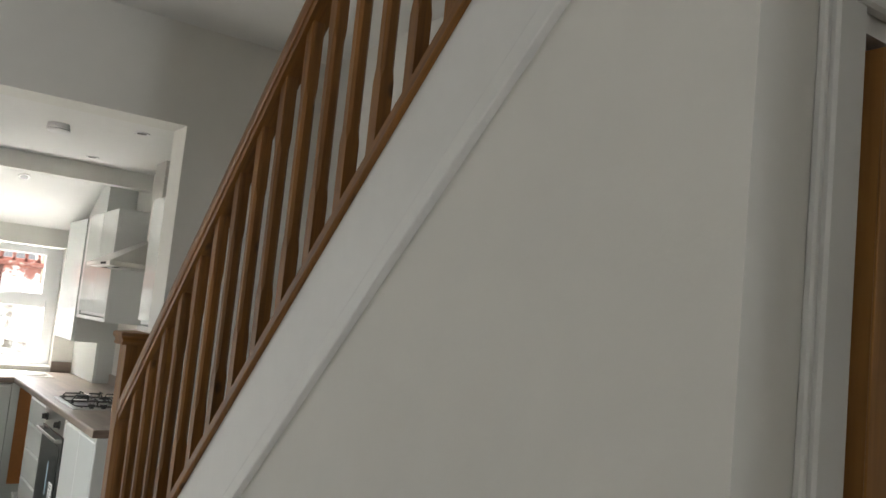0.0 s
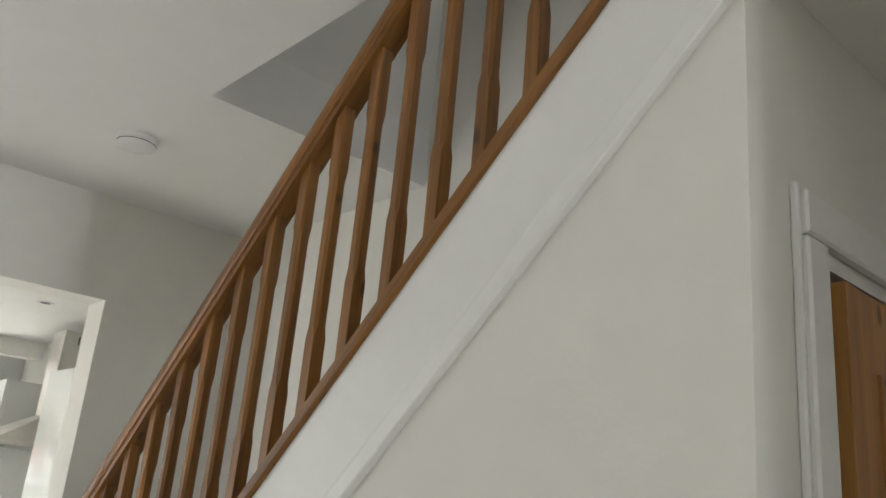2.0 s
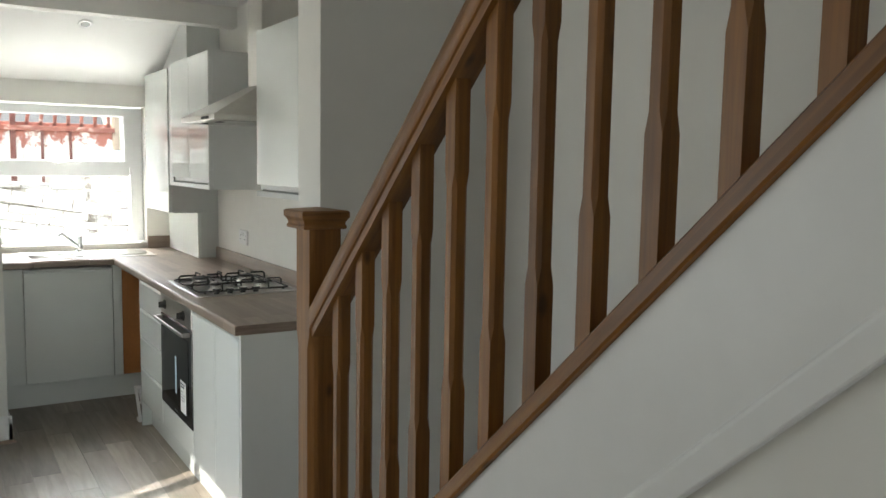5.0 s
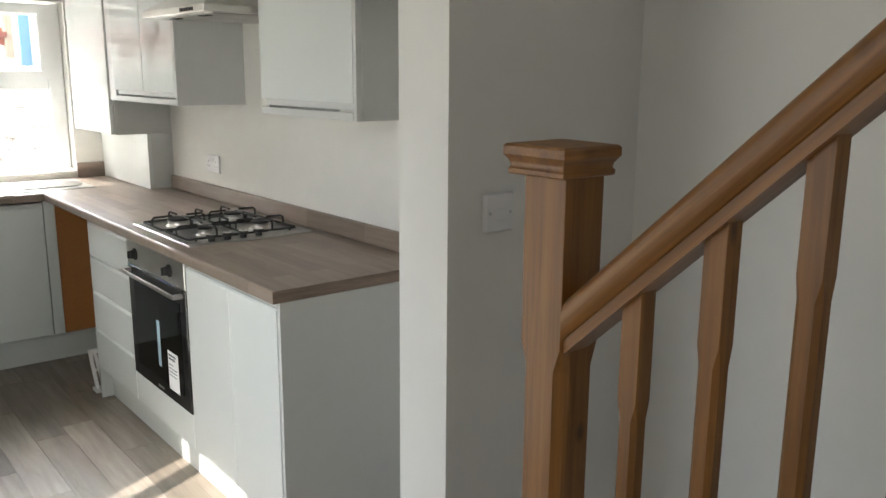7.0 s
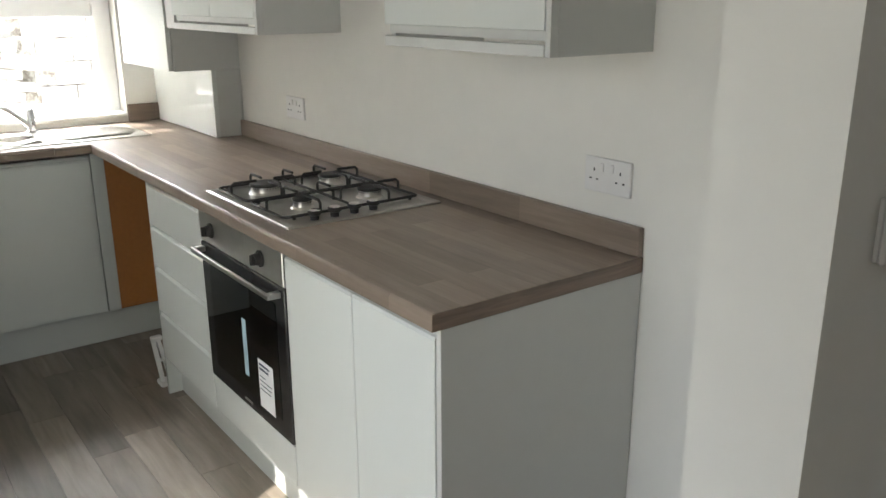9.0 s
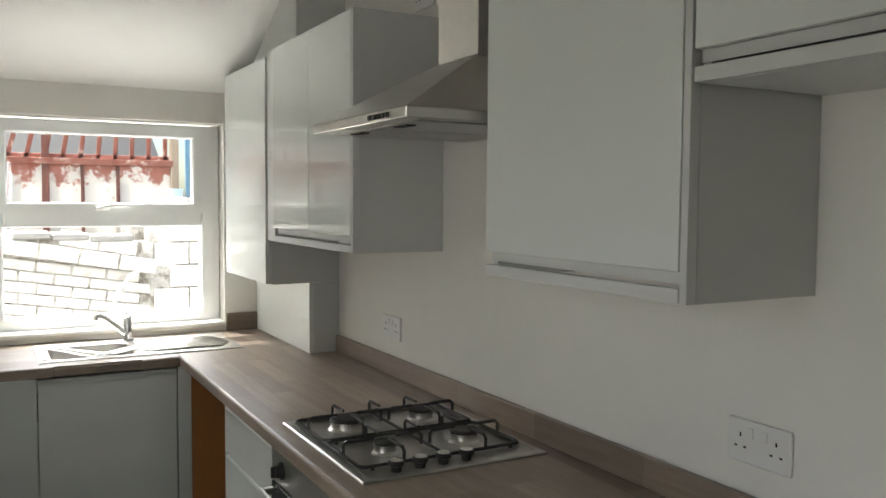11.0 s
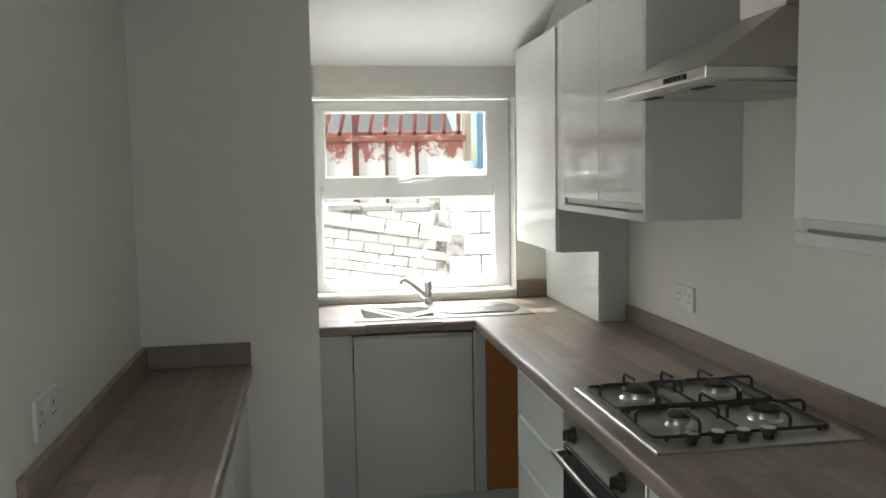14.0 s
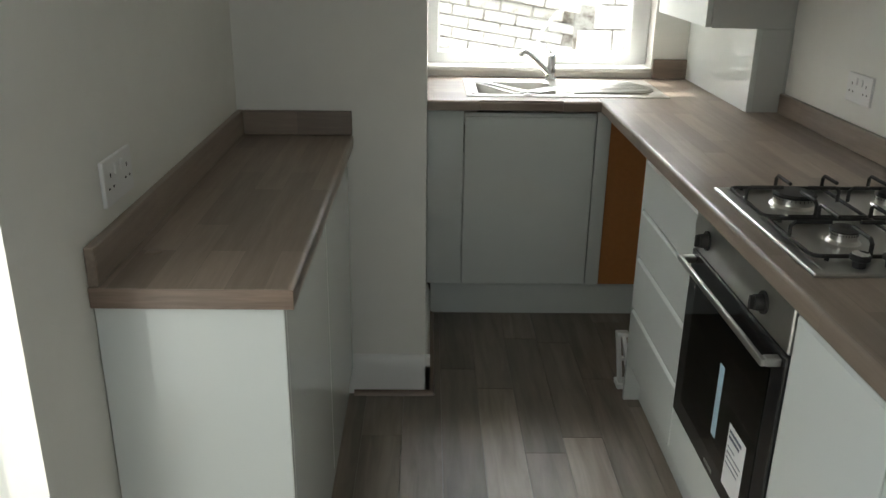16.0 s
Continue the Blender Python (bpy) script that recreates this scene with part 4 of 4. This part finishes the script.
for x, y, r in BURNERS:
    b = part("burner", lathe([(r + 0.007, 0.0), (r + 0.005, 0.003), (r - 0.001, 0.006), (r - 0.002, 0.008), (r - 0.001, 0.022), (r - 0.010, 0.023)], (x, y, ZH)), STEEL, hob, "steel gas burner ring", smooth=True)
    part("burner_cap", lathe([(r + 0.001, 0.0), (r + 0.003, 0.004), (r - 0.003, 0.009), (r * 0.4, 0.0105)], (x, y, ZH + 0.0235)), BLACK, b, "black enamel burner cap", smooth=True)
    ports = bmesh.new()
    for k in range(30):
        a = 2 * math.pi * k / 30
        c, s = math.cos(a), math.sin(a)
        prism([(x + c * (r - 0.004) - s * 0.0008, y + s * (r - 0.004) + c * 0.0008), (x + c * (r - 0.0006) - s * 0.0008, y + s * (r - 0.0006) + c * 0.0008), (x + c * (r - 0.0006) + s * 0.0008, y + s * (r - 0.0006) - c * 0.0008), (x + c * (r - 0.004) + s * 0.0008, y + s * (r - 0.004) - c * 0.0008)], "z", ZH + 0.0165, ZH + 0.0215, ports)
    part("flame_ports", ports, DARKHOLE, b, "dark slots round the burner ring")


def trivet(y0, y1, yb):
    """A wire frame whose prongs reach in over the two burners that stand at yb."""
    x0, x1 = -0.538, -0.090
    zt, zl, r = ZH + 0.042, ZH + 0.009, 0.0044
    c = 0.018
    bm = tube([(x0 + c, y0, zl), (x1 - c, y0, zl), (x1 - 0.005, y0 + 0.005, zl), (x1, y0 + c, zl), (x1, y1 - c, zl), (x1 - 0.005, y1 - 0.005, zl), (x1 - c, y1, zl), (x0 + c, y1, zl), (x0 + 0.005, y1 - 0.005, zl), (x0, y1 - c, zl), (x0, y0 + c, zl), (x0 + 0.005, y0 + 0.005, zl), (x0 + c, y0 - 0.0005, zl)], r, 8)

    def prong(px, py, qx, qy):
        d = Vector((qx - px, qy - py)).normalized() * 0.009
        tube([(px, py, zl), (px, py, zt - 0.008), (px + d.x, py + d.y, zt), (qx, qy, zt)], r, 8, bm)

    for xb in (-0.425, -0.195):
        prong(xb, y0, xb, yb - 0.030)
        prong(xb, y1, xb, yb + 0.030)
    prong(x0, yb, -0.425 - 0.030, yb)
    prong(x1, yb, -0.195 + 0.030, yb)
    prong(-0.31, y1, -0.31, yb + 0.040)
    for s, xb in ((-1, -0.195), (1, -0.425)):
        prong(-0.31 - s * 0.012, yb, xb + s * 0.030, yb)
    tube([(-0.31, y0, zl), (-0.31, y1, zl)], r, 8, bm)
    for px in (x0 + 0.03, x1 - 0.03):
        for py in (y0, y1):
            rod((px, py, ZH), (px, py, zl), 0.005, seg=8, bm=bm)
    return part("pan_support", bm, BLACK, hob, "black enamelled wire pan support", smooth=True)


trivet(0.806, 1.036, 0.915)
trivet(1.050, 1.276, 1.165)
for k in range(4):
    x = -0.462 + 0.0635 * k
    kn = part("knob", lathe([(0.012, 0.0), (0.013, 0.012), (0.019, 0.016), (0.0195, 0.024), (0.016, 0.027), (0.004, 0.0275)], (x, 0.772, ZH)), BLACK, hob, "black control knob with steel top", smooth=True)
    part("knob_top", lathe([(0.0165, 0.0), (0.0155, 0.0015), (0.002, 0.002)], (x, 0.772, ZH + 0.0272)), CHROME, kn)

# ---- sink and tap ----
sk = thing("kitchen_sink", (-0.73, 2.78, WTOP), "stainless steel sink with drainer, set into the worktop", "sink")
SX0, SX1, SY0, SY1 = -1.13, -0.335, 2.548, 2.975
bm = bmesh.new()
zr = WTOP + 0.004


def loop_rect(x0, x1, y0, y1, z, r=0.0, n=4):
    if r == 0:
        return [bm.verts.new(p) for p in ((x0, y0, z), (x1, y0, z), (x1, y1, z), (x0, y1, z))]
    out = []
    for cx, cy, a0 in ((x0 + r, y0 + r, 180), (x1 - r, y0 + r, 270), (x1 - r, y1 - r, 0), (x0 + r, y1 - r, 90)):
        for k in range(n + 1):
            a = radians(a0 + 90 * k / n)
            out.append(bm.verts.new((cx + r * math.cos(a), cy + r * math.sin(a), z)))
    return out


def bridge(a, b):
    for k in range(len(a)):
        bm.faces.new((a[k], a[(k + 1) % len(a)], b[(k + 1) % len(b)], b[k]))


bowl = [loop_rect(HX0 + 0.004 + o, HX1 - 0.004 - o, HY0 + 0.004 + o, HY1 - 0.004 - o, z, max(0.012, 0.045 - o * 0.3)) for o, z in ((-0.03, WTOP + 0.001), (-0.03, zr), (-0.012, zr), (0.0, zr - 0.006), (0.012, WTOP - 0.14), (0.035, WTOP - 0.155), (0.12, WTOP - 0.158))]
for a, b in zip(bowl, bowl[1:]):
    bridge(a, b)
bm.faces.new(bowl[-1])
part("bowl", bm, STEEL, sk, smooth=True)
bm = bmesh.new()
outer = [(SX0, HX0 - 0.027, SY0, SY1), (HX1 + 0.027, SX1, SY0, SY1), (HX0 - 0.027, HX1 + 0.027, SY0, HY0 - 0.027), (HX0 - 0.027, HX1 + 0.027, HY1 + 0.027, SY1)]
for x0, x1, y0, y1 in outer:
    box(x0, x1, y0, y1, WTOP + 0.0005, zr, 0, bm)
part("deck", bm, STEEL, sk)
for k in range(8):
    y = 2.62 + 0.034 * k
    bm = tube([(-0.70, y, zr - 0.003), (-0.68, y, zr + 0.001), (-0.42 + 0.04 * math.sin(math.pi * k / 7), y, zr + 0.002), (-0.405 + 0.045 * math.sin(math.pi * k / 7), y, zr - 0.003)], 0.0085, 8)
    part("drainer_rib", bm, STEEL, sk, smooth=True)
part("overflow_disc", lathe([(0.026, 0), (0.024, 0.003), (0.003, 0.0035)], (-0.715, 2.66, zr), 20), CHROME, sk, smooth=True)
for p, q in (((-1.105, 2.93), (-0.86, 2.585)), ((-0.90, 2.565), (-0.745, 2.72))):
    d = (Vector(q) - Vector(p)).normalized() * 0.5
    s = Vector((-d.y, d.x)) * 0.036
    c = [Vector(p) + s, Vector(q) + s, Vector(q) - s, Vector(p) - s]
    part("packing_strip", prism([(v.x, v.y) for v in c], "z", zr + 0.004, zr + 0.0055), GREYPVC, sk, "strip of pale protective packing film")
tap = thing("mixer_tap", (-0.752, 2.95, zr), "chrome single-lever mixer tap on the sink", "tap")
part("body", lathe([(0.026, 0.0), (0.026, 0.006), (0.021, 0.010), (0.0205, 0.095), (0.017, 0.106), (0.008, 0.111)], (-0.752, 2.945, zr)), CHROME, tap, smooth=True)
part("spout", tube([(-0.765, 2.935, zr + 0.035), (-0.80, 2.91, zr + 0.070), (-0.85, 2.875, zr + 0.115), (-0.875, 2.858, zr + 0.130), (-0.890, 2.848, zr + 0.128), (-0.895, 2.845, zr + 0.112)], 0.0115, 12), CHROME, tap, smooth=True)
part("lever", tube([(-0.752, 2.945, zr + 0.092), (-0.755, 2.955, zr + 0.115), (-0.758, 2.985, zr + 0.132), (-0.76, 3.0, zr + 0.136)], 0.007, 10), CHROME, tap, smooth=True)

# ---- narrow counter along the yard wall ----
lc = thing("narrow_cabinet", (-1.70, 1.26, 0), "narrow gloss white base cabinet along the wall", "cabinet")
part("carcass", box(KX0 + 0.003, -1.552, 0.672, 1.862, 0.0, WBOT - 0.002), CARC, lc)
part("end_panel", gloss_panel(KX0 + 0.002, -1.532, 0.662, 0.680, 0.0, WBOT - 0.001), GLOSS, lc)
for a, b in ((0.682, 1.268), (1.271, 1.858)):
    part("door", gloss_panel(-1.551, -1.532, a, b, 0.10, 0.858), GLOSS, lc)
part("plinth", box(-1.553, -1.545, 0.682, 1.858, 0.0, 0.097), GLOSS, lc)
wt = solid("worktop", prism([(x, z) for x, z in top_profile(-1.513, KX0 + 0.001, -1)], "y", 0.652, 1.866), WT_Y, "narrow brown stave-effect laminate worktop against the wall", "worktop", smooth=True)
part("edging", box(KX0 + 0.001, -1.513, 0.6505, 0.6518, WBOT, WTOP - 0.001, 0.0005), WT_EDGE, wt)
solid("upstand", box(KX0 + 0.001, KX0 + 0.020, 0.653, 1.866, WTOP + 0.0005, 0.984, 0.003, seg=2), WT_Y, "brown laminate upstand along the yard wall", "upstand")
solid("upstand", box(KX0 + 0.0205, -1.515, 1.847, 1.867, WTOP + 0.0005, 0.984, 0.003, seg=2), WT_X, "brown laminate upstand against the pier", "upstand")
solid("cable_hole_cover", lathe([(0.016, 0.0), (0.015, 0.0015), (0.010, 0.002)], (-1.808, 0.83, WTOP + 0.0003), 18), WT_X, "small round wood-coloured cover cap on the worktop", "cover cap")

# loose white plastic in the appliance space
lp = thing("plastic_bracket", (-0.56, 1.93, 0), "white plastic bracket leaning in the gap by the drawers", "bracket")
part("base", box(-0.605, -0.50, 1.885, 1.945, 0.0, 0.018, 0.002), PLASTIC, lp)
for xa, xb in ((-0.598, -0.620), (-0.565, -0.602)):
    part("arm", prism([(xa, 0.018), (xa + 0.014, 0.018), (xb + 0.014, 0.205), (xb, 0.205)], "y", 1.90, 1.925), PLASTIC, lp)
part("cross_bar", box(-0.620, -0.578, 1.898, 1.927, 0.198, 0.214, 0.002), PLASTIC, lp)
part("cross_bar", box(-0.602, -0.570, 1.902, 1.923, 0.105, 0.115, 0.002), PLASTIC, lp)

# ---- outdoors ----
solid("ground", box(-60, 60, -60, 80, -0.45, -0.16), CONCRETE, "grey concrete yard", "ground", "structure")
YW = 5.10
yw = thing("yard_wall", (-0.7, YW, -0.16), "old white-painted brick yard wall with stone coping", "wall")
part("core", box(-3.2, 1.6, YW + 0.012, YW + 0.25, -0.16, 1.245), MORTAR, yw)
part("band_core", prism([(-2.2, 1.36), (-0.29, 1.022), (-0.29, 1.245), (-2.2, 1.40)], "y", YW - 0.07, YW + 0.012), MORTAR, yw)
part("block_pier", box(-0.30, 0.9, YW - 0.02, YW + 0.25, -0.16, 1.56), MORTAR, yw)
fence = thing("garden_fence", (-0.5, 6.05, 1.0), "red-brown wooden fence with flaking white paint", "fence")
FY = 6.05
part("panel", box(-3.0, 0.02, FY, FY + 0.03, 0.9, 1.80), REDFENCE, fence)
for k in range(10):
    x = -2.72 + 0.258 * k + 0.02
    w = 0.05 if k == 7 else 0.024
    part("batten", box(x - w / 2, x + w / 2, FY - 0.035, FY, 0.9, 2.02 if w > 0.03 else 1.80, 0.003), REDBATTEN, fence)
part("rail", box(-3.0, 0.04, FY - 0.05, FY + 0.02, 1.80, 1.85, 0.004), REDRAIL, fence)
for k in range(22):
    x = -2.7 + 0.128 * k
    lean = math.radians(max(1.0, min(20.0, 3 - 15 * (x + 0.35))))
    bm = box(-0.017, 0.017, -0.010, 0.010, 0.0, 0.48, 0.003)
    bm.transform(Matrix.Translation((x, FY + 0.03, 1.80)) @ Matrix.Rotation(lean, 4, "Y"))
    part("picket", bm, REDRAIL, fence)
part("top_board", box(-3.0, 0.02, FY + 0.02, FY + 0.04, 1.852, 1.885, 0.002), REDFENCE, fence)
part("end_post", box(0.02, 0.085, FY - 0.04, FY + 0.03, 0.9, 2.3, 0.004), TANWOOD, fence, "bare timber end post")
solid("shed_roof", prism([(6.35, 1.72), (8.2, 2.75), (8.2, 2.70), (6.35, 1.67)], "x", -4.0, 0.05), SLATE, "dark grey slate roof behind the fence", "roof")
solid("shed_wall", box(-4.0, 0.05, 6.4, 6.6, -0.16, 1.66), WHITEBRICK, "white-painted wall behind the fence", "wall")
solid("blue_board", box(0.115, 0.20, 5.9, 5.93, 0.9, 2.2, 0.004), BLUEPAINT, "blue painted board leaning by the fence", "board")
bt = thing("blue_tub", (0.06, 5.85, 1.40), "small blue plastic tub on the wall", "tub")
part("tub", lathe([(0.055, 0.0), (0.065, 0.16), (0.068, 0.165)], (0.02, 5.85, 1.46), 18), BLUETAPE, bt, smooth=True)
solid("tub_ledge", box(-0.4, 0.9, 5.36, 5.98, -0.16, 1.458), MORTAR, "rough masonry ledge behind the yard wall", "wall")
solid("hose", tube([(-0.60, 4.86, 0.72), (-0.55, 4.85, 0.92), (-0.46, 4.84, 1.04), (-0.35, 4.84, 1.10), (-0.24, 4.84, 1.105), (-0.12, 4.84, 1.07), (0.0, 4.86, 0.98), (0.1, 4.9, 0.80), (0.14, 4.9, 0.4), (0.1, 4.9, -0.1)], 0.011, 10), GREYPVC, "pale grey hose hanging on the yard wall", "hose", smooth=True)

# bricks of the yard wall, painted over, each a little uneven
rng = random.Random(5)


def brick_mesh(w, h, d, seed):
    r = random.Random(seed)
    bm = box(-w / 2, w / 2, -d, 0.01, -h / 2, h / 2, 0.006)
    for v in bm.verts:
        v.co += Vector((r.uniform(-0.002, 0.002), r.uniform(-0.003, 0.003), r.uniform(-0.002, 0.002)))
    return finish("brick", bm, WHITEBRICK)


small = [brick_mesh(0.205, 0.0640, 0.016, s) for s in range(4)]
large = [brick_mesh(0.234, 0.1495, 0.018, s) for s in range(9, 12)]


def lay(mesh, parent, x, y, z, tilt=0.0):
    ob = new("brick", mesh)
    ob.parent = parent
    ob.matrix_basis = PLACE[parent.name].inverted() @ pose(x, y, z, 0, tilt, 0)
    PLACE[ob.name] = PLACE[parent.name]


band = [brick_mesh(0.237, 0.0975, 0.018, s) for s in range(20, 24)]
BT = math.degrees(math.atan(0.177))
for row in range(3):
    for k in range(7):
        x = -1.62 + 0.247 * k + (0.12 if row % 2 else 0)
        z = 1.198 - 0.177 * (x + 1.29) + 0.055 + 0.108 * row
        if x < -0.38 and z < 1.285:
            lay(rng.choice(band), yw, x, YW - 0.07, z, BT)
for row in range(7):
    for k in range(8):
        x = -1.56 + 0.217 * k + (0.108 if row % 2 else 0)
        z = 1.198 - 0.150 * (x + 1.29) - 0.062 - 0.075 * row
        if x < -0.28:
            lay(rng.choice(small), yw, x, YW + 0.012, z, 8.5)
for row in range(6):
    for k in range(5):
        x = -0.16 + 0.245 * k + (0.11 if row % 2 else 0)
        lay(rng.choice(large), yw, x, YW - 0.02, 1.48 - 0.16 * row, 0)
cop = [(-1.62, -1.22), (-1.21, -0.93), (-0.92, -0.70), (-0.69, -0.42)]
for i, (a, b) in enumerate(cop):
    ob = part("coping_stone", box(a, b, YW - 0.11, YW + 0.28, 1.290 - 0.012 * i, 1.335 - 0.012 * i, 0.008), COPING, yw)

# ---- floor planks of the kitchen, laid along it ----
floor_thing = bpy.data.objects["floor"]
PW = 0.128
shapes = {}
rng = random.Random(11)
for col in range(15):
    x0 = KX0 + PW * col
    x1 = min(x0 + PW, KX1)
    if x1 - x0 < 0.02:
        continue
    y = -0.76 - rng.uniform(0.1, 0.8)
    while y < FAR_Y:
        length = rng.choice((0.66, 0.78, 0.92))
        key = (round(x1 - x0, 4), length)
        if key not in shapes:
            shapes[key] = finish("plank", box(0.0003, key[0] - 0.0003, 0.0004, length - 0.0004, -0.0118, 0.0, 0.0007), PLANK)
        ob = new("plank", shapes[key])
        ob.parent = floor_thing
        ob.location = (x0, y, 0)
        y += length
bm = box(LX0, KX0 - 0.001, LY0, -0.76, -0.0118, 0.0)
box(KX0 - 0.001, PARTY_X, LY0, -1.66, -0.0118, -0.0005, 0, bm)
box(KX0 - 0.25, KX0 - 0.001, -0.5, 0.42, -0.0118, 0.0, 0, bm)
ob = solid("floor_living", bm, PLANK, "grey-brown wood-effect floor of the living room", "floor", "structure")


# ---- torn protective film left across the sink bowl ----
film_mat = material("clear_protective_film", (0.80, 0.82, 0.83), 0.12, vary=0.03, bump=0.2, bump_scale=60)
film = thing("protective_film", (-0.95, 2.75, 0.90), "torn strips of pale protective plastic across the sink", "plastic film")
for (xa, ya), (xb, yb) in (((-1.125, 2.955), (-0.93, 2.585)), ((-0.945, 2.592), (-0.735, 2.80))):
    d = Vector((xb - xa, yb - ya)).normalized() * 0.011
    bm = prism([(xa - d.y, ya + d.x), (xb - d.y, yb + d.x), (xb + d.y, yb - d.x), (xa + d.y, ya - d.x)], "z", WTOP + 0.0045, WTOP + 0.0057)
    part("strip", bm, film_mat, film)
